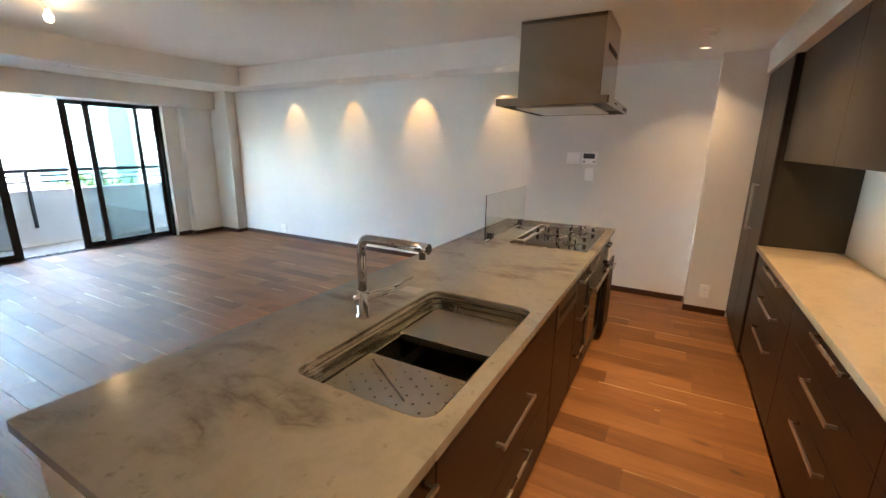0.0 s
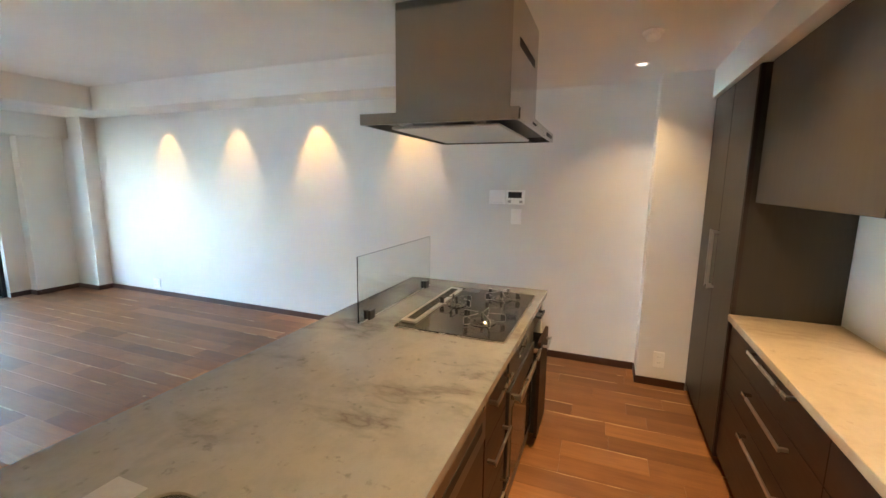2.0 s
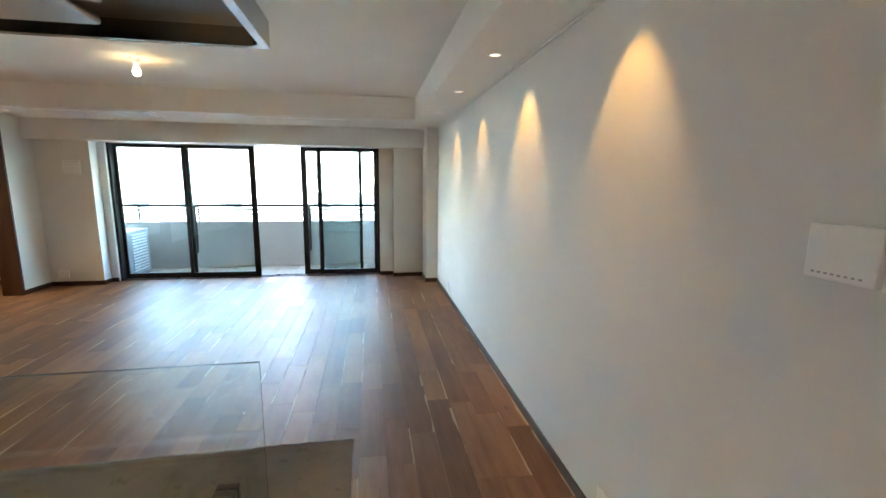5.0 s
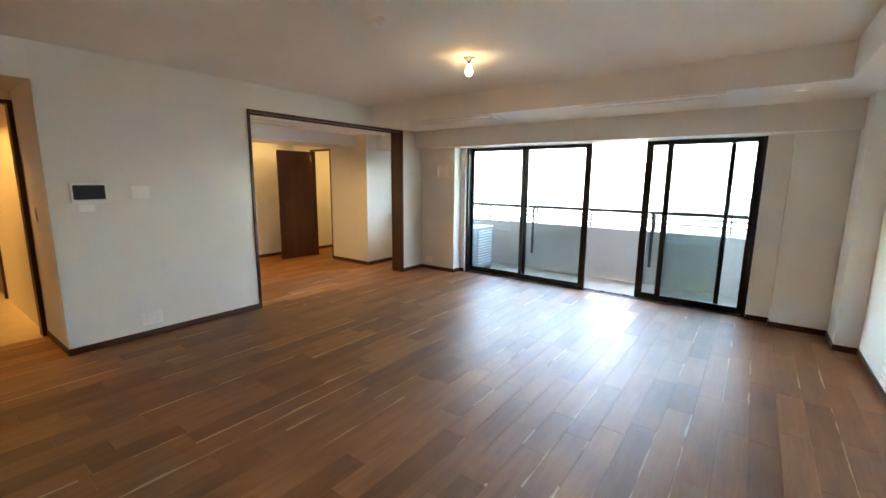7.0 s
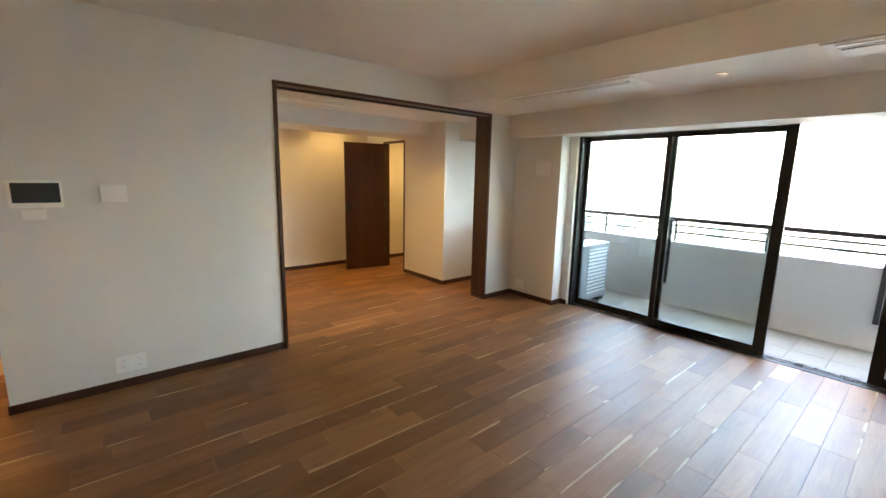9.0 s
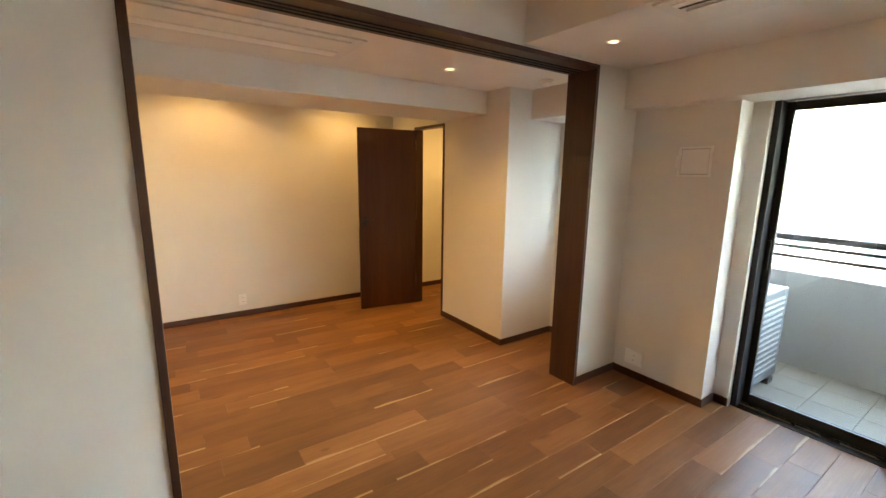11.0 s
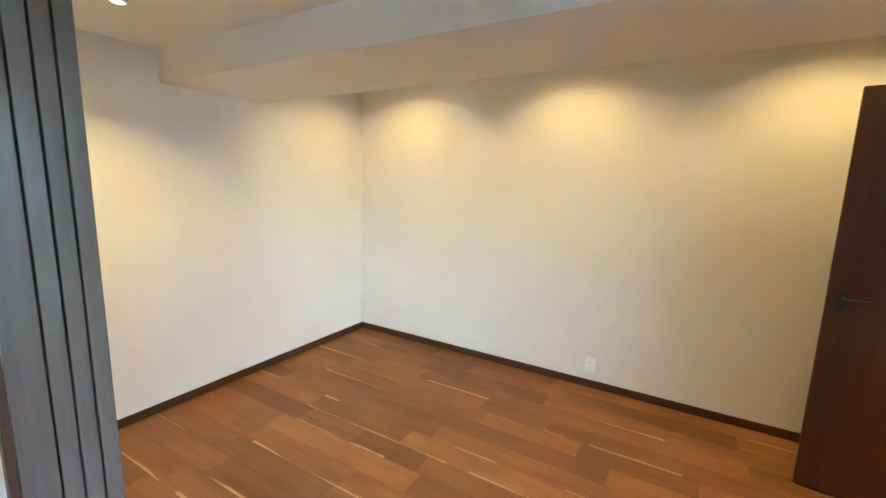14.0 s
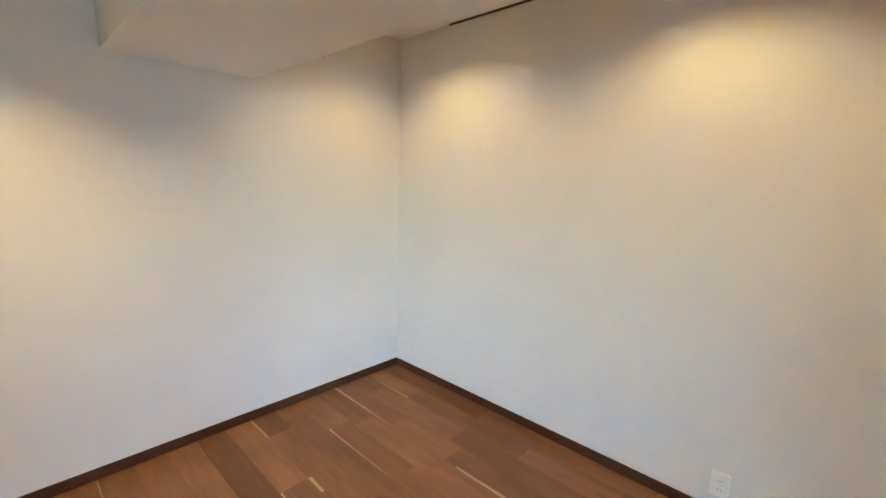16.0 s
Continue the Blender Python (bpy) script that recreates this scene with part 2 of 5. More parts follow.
M_HOBGLASS = plain("hob_glass", (0.022, 0.021, 0.021), 0.08, 0.0, 200, 0.1, 0.0, 0.6)
M_DARKSTEEL = plain("dark_steel", (0.10, 0.10, 0.10), 0.35, 0.8)
M_IRON = plain("enamel_iron", (0.025, 0.025, 0.026), 0.45, 0.2)
M_OVENGLASS = plain("oven_glass", (0.012, 0.011, 0.011), 0.08, 0.0, 100, 0.1, 0.0)
M_PLASTIC = plain("white_plastic", (0.94, 0.935, 0.92), 0.35, 0.0, 150, 0.02, 0.01)
M_PLASTIC2 = plain("grey_plastic", (0.45, 0.45, 0.44), 0.45)
M_SCREEN = plain("screen", (0.02, 0.026, 0.034), 0.12, 0.0, 80, 0.05, 0.0)
M_SHEET = plain("white_sheet_metal", (0.78, 0.77, 0.74), 0.38, 0.0, 120, 0.02, 0.01)
M_ALU = plain("black_aluminium", (0.018, 0.021, 0.022), 0.35, 0.3, 150, 0.1, 0.02)
# even dark grey, tuned so that the casing does not render too bright
M_ACPAINT = plain("grey_casing", (0.15, 0.155, 0.16), 0.5, 0.0, 90, 0.05, 0.02)
M_RAIL = plain("grey_railing", (0.03, 0.03, 0.032), 0.45, 0.5)
M_GLASS = clear_glass("window_glass", (0.58, 0.69, 0.685))
M_GUARD = clear_glass("guard_glass", (0.93, 0.97, 0.95))
M_CONC = plaster("balcony_render", (0.33, 0.315, 0.305), 0.85, 120, 0.5)
M_BTILE = plain("balcony_tile", (0.20, 0.178, 0.148), 0.6, 0.0, 40, 0.1, 0.1)
M_HTILE = plain("hall_tile", (0.62, 0.54, 0.42), 0.14, 0.0, 8, 0.08, 0.0)
M_LEAF = plain("leaf", (0.032, 0.062, 0.010), 0.55, 0.0, 12, 0.35, 0.05)
M_BARK = plain("bark", (0.10, 0.075, 0.055), 0.85, 0.0, 30, 0.25, 0.4)
M_FACADE = plaster("pale_facade", (0.20, 0.21, 0.22), 0.8, 30, 0.2)
M_FACADE3 = plaster("white_facade", (0.55, 0.55, 0.54), 0.8, 30, 0.2)
M_FACADE2 = plain("teal_cladding", (0.014, 0.05, 0.056), 0.4, 0.0, 4, 0.08, 0.0)
M_FWIN = plain("far_window", (0.08, 0.13, 0.15), 0.12, 0.0, 4, 0.2, 0.0)
M_GROUND = plain("ground_asphalt", (0.05, 0.05, 0.052), 0.9, 0.0, 30, 0.25, 0.2)
M_BULB = glow("lit_bulb", (1.0, 0.72, 0.42), 0.40)
M_LED = glow("lit_lens", (1.0, 0.78, 0.52), 0.02)
M_WHITE = plain("white_frame", (0.80, 0.80, 0.78), 0.4, 0.0, 100, 0.02, 0.01)


# ---- mesh helpers ----
def box(bm, x0, x1, y0, y1, z0, z1, bevel=0.0, seg=2):
    vs = [bm.verts.new((x, y, z)) for x in (x0, x1) for y in (y0, y1) for z in (z0, z1)]
    faces = [bm.faces.new([vs[i] for i in q]) for q in ((0, 1, 3, 2), (4, 6, 7, 5), (0, 4, 5, 1), (2, 3, 7, 6), (0, 2, 6, 4), (1, 5, 7, 3))]
    if bevel:
        edges = {e for f in faces for e in f.edges}
        bmesh.ops.bevel(bm, geom=list(edges), offset=bevel, segments=seg, affect="EDGES", profile=0.5)
    return bm


def cyl(bm, a, b, ra, rb=None, n=20, caps=True):
    """A cone or cylinder from a to b."""
    a, b = Vector(a), Vector(b)
    rb = ra if rb is None else rb
    turn = (b - a).to_track_quat("Z", "Y").to_matrix()
    rings = []
    for p, r in ((a, ra), (b, rb)):
        rings.append([bm.verts.new(p + turn @ Vector((r * math.cos(2 * math.pi * i / n), r * math.sin(2 * math.pi * i / n), 0))) for i in range(n)])
    for i in range(n):
        f = bm.faces.new((rings[0][i], rings[0][(i + 1) % n], rings[1][(i + 1) % n], rings[1][i]))
        f.smooth = True
    if caps:
        bm.faces.new(rings[0][::-1])
        bm.faces.new(rings[1])
    return bm


def lathe(bm, centre, profile, n=28):
    """Turned form about a vertical axis: profile is (radius, height) pairs."""
    cx, cy, cz = centre
    rings = []
    for r, h in profile:
        rings.append([bm.verts.new((cx + r * math.cos(2 * math.pi * i / n), cy + r * math.sin(2 * math.pi * i / n), cz + h)) for i in range(n)])
    for a, b in zip(rings, rings[1:]):
        for i in range(n):
            f = bm.faces.new((a[i], a[(i + 1) % n], b[(i + 1) % n], b[i]))
            f.smooth = True
    bm.faces.new(rings[0][::-1])
    bm.faces.new(rings[-1])
    return bm


def tube(bm, points, r, n=12):
    """A round bar along a line of points."""
    pts = [Vector(p) for p in points]
    rings = []
    for i, p in enumerate(pts):
        d = (pts[min(i + 1, len(pts) - 1)] - pts[max(i - 1, 0)]).normalized()
        side = d.orthogonal() if not rings else (last - d * last.dot(d)).normalized()
        side.normalize()
        last = side
        up = d.cross(side)
        rings.append([bm.verts.new(p + r * (math.cos(2 * math.pi * k / n) * side + math.sin(2 * math.pi * k / n) * up)) for k in range(n)])
    for a, b in zip(rings, rings[1:]):
        for k in range(n):
            f = bm.faces.new((a[k], a[(k + 1) % n], b[(k + 1) % n], b[k]))
            f.smooth = True
    bm.faces.new(rings[0][::-1])
    bm.faces.new(rings[-1])
    return bm


def rounded(x0, x1, y0, y1, r, n=5):
    """The outline of a rectangle with round corners, as (x, y) pairs."""
    out = []
    for cx, cy, start in ((x1 - r, y1 - r, 0), (x0 + r, y1 - r, 90), (x0 + r, y0 + r, 180), (x1 - r, y0 + r, 270)):
        for i in range(n + 1):
            a = radians(start + 90 * i / n)
            out.append((cx + r * math.cos(a), cy + r * math.sin(a)))
    return out


def slab(bm, outline, holes, z0, z1):
    """A plate of the outline with holes through it."""
    edges = []
    for loop in (outline, *holes):
        vs = [bm.verts.new((x, y, z1)) for x, y in loop]
        edges += [bm.edges.new((vs[i], vs[(i + 1) % len(vs)])) for i in range(len(vs))]
    made = bmesh.ops.triangle_fill(bm, edges=edges, use_beauty=True, use_dissolve=False)
    faces = [g for g in made["geom"] if isinstance(g, bmesh.types.BMFace)]
    for f in faces:
        if f.normal.z < 0:
            f.normal_flip()
    low = bmesh.ops.extrude_face_region(bm, geom=faces, use_keep_orig=True)
    bmesh.ops.translate(bm, vec=(0, 0, z0 - z1), verts=[g for g in low["geom"] if isinstance(g, bmesh.types.BMVert)])
    bmesh.ops.recalc_face_normals(bm, faces=bm.faces)
    return bm


def root_of(ob):
    while ob.parent:
        ob = ob.parent
    return ob


def part(name, bm, mat, parent=None, label=""):
    """Links a bmesh, given in world metres, as one mesh under a thing, under a part or on its own."""
    bmesh.ops.recalc_face_normals(bm, faces=bm.faces)
    me = bpy.data.meshes.new(name)
    bm.to_mesh(me)
    bm.free()
    me.materials.append(mat)
    ob = new(name, me)
    if parent:
        me.transform(Matrix.Translation(-root_of(parent).location))
        ob.parent = parent
    if label:
        ob["label"] = label
    return ob


def thing(name, at, label, category, group="", kind=""):
    ob = new(name)
    ob.location = at
    ob.empty_display_size = 0.1
    return tagged(ob, label, category, group, kind)


def B(*args, **kw):
    return box(bmesh.new(), *args, **kw)


def structure(name, bm, mat, label, category):
    return tagged(part(name, bm, mat), label, category, "", "structure")

# ---- the shell: levels and planes in metres ----
YN, YS, YSB = 4.77, -0.64, -0.855         # north wall, south wall, its bedroom face
XE = 1.275                                # east wall
Z_LOW, Z_UP, Z_KIT = 2.265, 2.525, 2.215  # ring ceiling, coffer, kitchen soffit
BED_E, BED_S, BED_W = -2.00, -3.55, -6.09
TOP = 2.75

structure("wall_north", B(-7.0, 0.49, YN, YN + 0.16, -0.02, TOP), M_WALL, "off-white wallpapered long wall washed by warm downlights", "wall")
structure("wall_jog", B(0.49, 1.47, 4.53, YN + 0.16, -0.02, TOP), M_WALL, "off-white wallpapered pier beside the tall cabinet", "wall")
# strip added where the pier's edge shows a thin white line
structure("corner_trim", B(0.4865, 0.4995, 4.5265, 4.5395, 0.07, 2.249, bevel=0.004), M_WHITE, "thin white strip added along the edge of the pier", "trim")
structure("wall_east", B(XE, XE + 0.16, YS - 0.2, 4.53, -0.02, TOP), M_WALL, "off-white kitchen wall behind the back counter", "wall")
structure("wall_pillar", B(-7.0, -6.12, 4.60, YN, -0.02, TOP), M_WALL, "off-white corner pillar beside the window wall", "wall")
bm = B(-7.0, -6.55, 4.14, 4.60, -0.02, TOP)
box(bm, -7.0, -6.69, 3.93, 4.14, -0.02, TOP)
structure("wall_west_1", bm, M_WALL, "off-white stepped wall end beside the balcony window", "wall")
bm = B(-7.0, -6.55, YS, 0.03, -0.02, TOP)
box(bm, -7.0, -6.72, 0.03, 0.125, -0.02, TOP)
structure("wall_west_2", bm, M_WALL, "off-white stepped wall pier beside the balcony window", "wall")
structure("wall_west_lintel", B(-7.0, -6.76, 0.125, 3.93, 2.035, TOP), M_WALL, "off-white lintel over the balcony window", "wall")
structure("window_beam", B(-6.76, -6.40, YS, 4.60, 2.00, Z_LOW + 0.02), M_WALL, "off-white beam along the top of the window wall", "beam")

# south wall with the wide opening to the bedroom and the passage to the hall
bm = B(-7.0, -6.08, YSB, YS, -0.02, TOP)
box(bm, -6.08, -3.572, YSB, YS, 2.248, TOP)
box(bm, -2.765, -1.87, YSB, YS, -0.02, TOP)
box(bm, -3.572, -2.765, -0.70, YS, -0.02, TOP)
box(bm, -3.572, -2.765, YSB, -0.70, 2.248, TOP)
structure("wall_south", bm, M_WALL, "off-white wall between living room and bedroom with a wide opening", "wall")
bm = B(-0.90, XE, YS - 0.2, YS, -0.02, TOP)
structure("wall_kitchen_end", bm, M_WALL, "off-white wall closing the kitchen end", "wall")

# bedroom shell
structure("wall_bed_east", B(BED_E, -1.87, -5.35, YSB, -0.02, TOP), M_WALL, "off-white wallpapered bedroom wall", "wall")
structure("wall_bed_south", B(-7.6, BED_E, BED_S - 0.15, BED_S, -0.02, TOP), M_WALL, "off-white wallpapered bedroom wall lit from above", "wall")
bm = B(-6.18, BED_W, -2.42, -1.478, -0.02, TOP)
box(bm, -7.0, -6.18, -1.60, -1.478, -0.02, TOP)
structure("wall_bed_closet", bm, M_WALL, "off-white boxed-out closet wall beside a doorway", "wall")
structure("wall_bed_closet_header", B(-6.18, BED_W, -3.02, -2.42, 2.035, TOP), M_WALL, "off-white wall over the closet doorway", "wall")
structure("wall_bed_closet_end", B(-6.18, BED_W, BED_S, -3.02, -0.02, TOP), M_WALL, "off-white wall end behind the open closet door", "wall")
bm = B(-7.0, -6.74, -1.478, YSB, -0.02, 0.87)
box(bm, -7.0, -6.74, -1.478, YSB, 2.02, TOP)
box(bm, -7.0, -6.74, -1.478, -1.44, 0.87, 2.02)
structure("wall_bed_west", bm, M_WALL, "off-white bedroom wall around a small window", "wall")
structure("bedroom_window_beam", B(-6.74, -6.34, -1.478, YSB, 2.00, TOP), M_WALL, "off-white beam over the bedroom window recess", "beam")
bm = B(-7.6, -7.45, BED_S, -1.60, -0.02, TOP)
box(bm, -7.45, -7.0, -1.60, -1.478, -0.02, TOP)
structure("wall_closet_back", bm, M_WALL, "cream closet wall under warm light", "wall")

# hall shell
bm = B(-0.90, -0.78, -5.35, YS - 0.2, -0.02, TOP)
structure("wall_hall_east", bm, M_WALL, "cream hall wall under warm light", "wall")
structure("wall_hall_end", B(-2.0, -0.78, -5.35, -5.05, -0.02, TOP), M_WALL, "cream end wall of the hall", "wall")

# ceilings
structure("ceiling_living", B(-7.0, XE + 0.16, YS, YN, Z_UP, TOP), M_CEIL, "warm white raised ceiling of the living room", "ceiling")
bm = B(-6.40, -5.41, YS, 4.60, Z_LOW, Z_UP)
box(bm, -5.41, -0.86, 4.36, YN, Z_LOW, Z_UP)
box(bm, -6.12, -5.41, 4.60, YN, Z_LOW, Z_UP)
structure("ceiling_ring", bm, M_CEIL, "warm white dropped ceiling along window and long wall", "ceiling")
structure("ceiling_kitchen", B(-0.86, XE, 2.82, YN, 2.25, Z_UP), M_CEIL, "warm white lowered kitchen ceiling", "ceiling")
structure("ceiling_kitchen_soffit", B(-0.86, XE, YS, 2.82, Z_KIT, Z_UP), M_CEIL, "warm white soffit over the kitchen island", "ceiling")
structure("kitchen_bulkhead", B(0.80, XE, YS, 4.53, 2.07, 2.25), M_WALL, "white bulkhead over the wall cabinets", "beam")
structure("ceiling_bedroom", B(-6.74, BED_E, -1.775, YSB, 2.245, TOP), M_CEIL, "warm white bedroom ceiling", "ceiling")
structure("bedroom_beam", B(-6.22, BED_E, -2.465, -1.775, 2.055, TOP), M_WALL, "off-white dropped beam across the bedroom", "beam")
structure("ceiling_bedroom_back", B(-7.6, BED_E, BED_S, -2.465, 2.53, TOP), M_CEIL, "warm white ceiling behind the bedroom beam", "ceiling")
structure("ceiling_closet", B(-7.6, -6.22, -2.465, -1.60, 2.40, TOP), M_CEIL, "cream closet ceiling", "ceiling")
structure("ceiling_hall", B(-1.87, -0.90, -5.35, YS, 2.24, TOP), M_CEIL, "cream hall ceiling", "ceiling")

# baseboards: 60 mm high, 9 mm proud
BH, BT = 0.06, 0.009
runs = [(-6.12, 0.49, YN - BT, YN), (0.49 - BT, 0.49, 4.53 - BT, YN - BT), (0.49, 0.82, 4.53 - BT, 4.53), (-6.12, -6.12 + BT, 4.60 - BT, YN - BT),
        (-6.55, -6.12, 4.60 - BT, 4.60), (-6.55, -6.55 + BT, 4.14 - BT, 4.60 - BT), (-6.69, -6.55, 4.14 - BT, 4.14), (-6.69, -6.69 + BT, 3.93, 4.14 - BT),
        (-6.55, -6.55 + BT, YS + BT, 0.03), (-6.72, -6.55 + BT, 0.03, 0.03 + BT), (-6.72, -6.72 + BT, 0.03 + BT, 0.125), (-6.55, -6.08, YS, YS + BT), (-3.568, -1.87, YS, YS + BT),
        (-1.87, -1.87 + BT, -1.40, YS + BT), (BED_E - BT, BED_E, BED_S, YSB), (-2.765, BED_E - BT, YSB - BT, YSB), (-6.09, BED_E - BT, BED_S, BED_S + BT),
        (BED_W, BED_W + BT, -2.42, -1.478), (-6.74, BED_W + BT, -1.478, -1.478 + BT), (-6.74, -6.74 + BT, -1.478 + BT, YSB), (-6.74 + BT, -6.08, YSB - BT, YSB),
        (-7.45, -7.45 + BT, BED_S, -1.60), (-7.45 + BT, -6.22, BED_S, BED_S + BT)]
for x0, x1, y0, y1 in runs:
    structure("baseboard", B(x0, x1, y0, y1, 0.0, BH, bevel=0.002, seg=1), M_TRIM, "dark walnut-stained baseboard along the wall", "baseboard")


# ---- wide opening: casing with sliding-door pocket ----
door_casing = thing("opening_casing", (-4.8, YS, 0), "dark walnut-stained casing lining the wide bedroom opening", "door frame", kind="structure")
part("head_lining", B(-6.08, -3.568, YSB - 0.008, YS + 0.012, 2.222, 2.248, bevel=0.002), M_TRIM, door_casing)
part("pocket_head", B(-3.568, -2.765, YSB - 0.014, -0.702, 2.222, 2.248, bevel=0.002), M_TRIM, door_casing)
for y in (-0.730, -0.770, -0.811):
    part("door_track", B(-6.05, -3.60, y - 0.004, y + 0.004, 2.216, 2.2215), M_BLACK, door_casing)
part("jamb", B(-6.08, -6.050, YSB - 0.008, YS + 0.012, 0.0, 2.222, bevel=0.002), M_TRIM_V, door_casing)
part("jamb", B(-3.598, -3.568, YS + 0.0005, YS + 0.018, 0.0, 2.222, bevel=0.002), M_TRIM_V, door_casing)
part("jamb_lining", B(-3.598, -3.573, -0.706, YS, 0.0, 2.222, bevel=0.002), M_JAMB, door_casing)
for y0, y1 in ((-0.869, -0.853), (-0.849, -0.833)):
    part("pocket_post", B(-2.800, -2.766, y0, y1, 0.0, 2.222, bevel=0.003), M_TRIM_V, door_casing)
part("pocket_post_core", B(-2.794, -2.766, -0.853, -0.849, 0.0, 2.222), M_BLACK, door_casing)
for y0, y1 in ((-0.748, -0.711), (-0.788, -0.753), (-0.829, -0.793)):
    leaf_door = thing("sliding_door", (-3.20, (y0 + y1) / 2, 0), "dark stained wood sliding door pushed back into its stack", "sliding door", "sliding doors")
    part("leaf", B(-3.594, -2.812, y0, y1, 0.006, 2.214, bevel=0.0012, seg=1), M_JAMB, leaf_door)
    part("roller_strip", B(-3.56, -2.85, (y0 + y1) / 2 - 0.006, (y0 + y1) / 2 + 0.006, 0.0005, 0.006), M_BLACK, leaf_door)


# ---- balcony window: four black sashes, the gap between them slid open ----
WX0, WX1 = -6.92, -6.765
window = thing("window_1", (-6.88, 2.0, -0.05), "wide black aluminium sliding balcony window standing open", "window", kind="structure")
Y0, Y1, ZB, ZT = 0.125, 3.93, -0.05, 2.035
part("outer_frame", B(WX0, WX1, Y0, Y0 + 0.035, ZB, ZT), M_ALU, window)
part("outer_frame", B(WX0, WX1, Y1 - 0.035, Y1, ZB, ZT), M_ALU, window)
part("outer_frame", B(WX0, WX1, Y0 + 0.035, Y1 - 0.035, ZT - 0.035, ZT), M_ALU, window)
part("sill_track", B(WX0, WX1, Y0 + 0.035, Y1 - 0.035, ZB, 0.004), M_ALU, window)
for k in range(2):
    part("rail_ridge", B(-6.875 + 0.045 * k, -6.869 + 0.045 * k, Y0 + 0.035, Y1 - 0.035, 0.004, 0.012), M_SATIN, window)


def sash(y0, y1, x, left=0.055, right=0.055):
    s = part("sash", B(x - 0.018, x + 0.018, y0, y0 + left, 0.012, 1.998, bevel=0.003, seg=1), M_ALU, window, "black aluminium sash")
    part("stile", B(x - 0.018, x + 0.018, y1 - right, y1, 0.012, 1.998, bevel=0.003, seg=1), M_ALU, s)
    part("rail", B(x - 0.017, x + 0.017, y0 + left, y1 - right, 0.012, 0.085), M_ALU, s)
    part("rail", B(x - 0.017, x + 0.017, y0 + left, y1 - right, 1.945, 1.998), M_ALU, s)
    pane = part("pane", B(x - 0.003, x + 0.003, y0 + left - 0.004, y1 - right + 0.004, 0.08, 1.95), M_GLASS, s, "clear glass pane")
    pane.visible_shadow = False
    return s


s1 = sash(0.16, 1.150, -6.872, 0.04, 0.05)
s2 = sash(1.065, 2.082, -6.827, 0.05, 0.085)
s3 = sash(2.735, 3.660, -6.872, 0.085, 0.05)
s4 = sash(2.980, 3.895, -6.827, 0.065, 0.05)
for s, y in ((s2, 1.090), (s4, 3.012)):
    bm = B(-6.810, -6.796, y - 0.014, y + 0.014, 0.96, 1.10, bevel=0.004)
    box(bm, -6.796, -6.776, y - 0.008, y + 0.008, 1.03, 1.085, bevel=0.003)
    part("crescent_lock", bm, M_ALU, s)
part("pull_handle", B(-6.854, -6.840, 0.172, 0.190, 0.95, 1.15, bevel=0.003), M_ALU, s1)
reveal = B(-6.7645, -6.7605, Y0 + 0.002, Y1 - 0.002, 2.004, 2.034)
part("head_reveal", reveal, M_WHITE, window)


# ---- bedroom window ----
bw = thing("window_2", (-6.8, -1.2, 0.87), "small bedroom window with a white inner frame and dark sash", "window", kind="structure")
part("window_frame", B(-6.80, -6.735, -1.44, -1.420, 0.87, 2.02, bevel=0.003), M_WHITE, bw)
part("window_frame", B(-6.80, -6.735, -0.89, -0.857, 0.87, 2.02, bevel=0.003), M_WHITE, bw)
part("window_frame", B(-6.80, -6.735, -1.420, -0.89, 1.985, 2.02), M_WHITE, bw)
part("window_sill", B(-6.80, -6.722, -1.442, -0.857, 0.855, 0.90, bevel=0.004), M_WHITE, bw)
bm = B(-6.90, -6.795, -1.4195, -1.28, 0.90, 1.985)
box(bm, -6.90, -6.82, -0.905, -0.858, 0.90, 1.985)
box(bm, -6.90, -6.82, -1.28, -0.905, 0.90, 0.95)
box(bm, -6.90, -6.82, -1.28, -0.905, 1.935, 1.985)
sash2 = part("sash", bm, M_BLACK, bw, "black sash")
pane = part("pane", B(-6.863, -6.857, -1.283, -0.902, 0.948, 1.937), M_GLASS, sash2)
pane.visible_shadow = False


# ---- doors ----
def casing_u(name, label, x0, x1, y0, y1, top, face, along="x"):
    """A dark door frame: two posts and a head."""
    fr = thing(name, ((x0 + x1) / 2, (y0 + y1) / 2, 0), label, "door frame", kind="structure")
    if along == "x":
        part("post", B(x0, x0 + face, y0, y1, 0, top - face, bevel=0.002), M_TRIM_V, fr)
        part("post", B(x1 - face, x1, y0, y1, 0, top - face, bevel=0.002), M_TRIM_V, fr)
    else:
        part("post", B(x0, x1, y0, y0 + face, 0, top - face, bevel=0.002), M_TRIM_V, fr)
        part("post", B(x0, x1, y1 - face, y1, 0, top - face, bevel=0.002), M_TRIM_V, fr)
    part("head", B(x0, x1, y0, y1, top - face, top, bevel=0.002), M_TRIM, fr)
    return fr


casing_u("door_frame_1", "dark walnut-stained frame around the closet doorway", -6.182, -6.082, -3.02, -2.42, 2.035, 0.028, "y")
casing_u("door_frame_2", "dark walnut-stained frame around the hall doorway", -1.868, -0.902, -1.52, -1.40, 2.16, 0.035, "x")
structure("wall_hall_header", B(-1.868, -0.902, -1.52, -1.40, 2.16, 2.24), M_WALL, "cream header over the hall doorway", "wall")
fr = thing("door_frame_3", (-1.86, -3.8, 0), "dark walnut-stained door frame on the hall wall", "door frame", kind="structure")
part("post", B(-1.8695, -1.840, -3.46, -3.41, 0, 2.10, bevel=0.002), M_TRIM_V, fr)
part("post", B(-1.8695, -1.840, -4.24, -4.19, 0, 2.10, bevel=0.002), M_TRIM_V, fr)
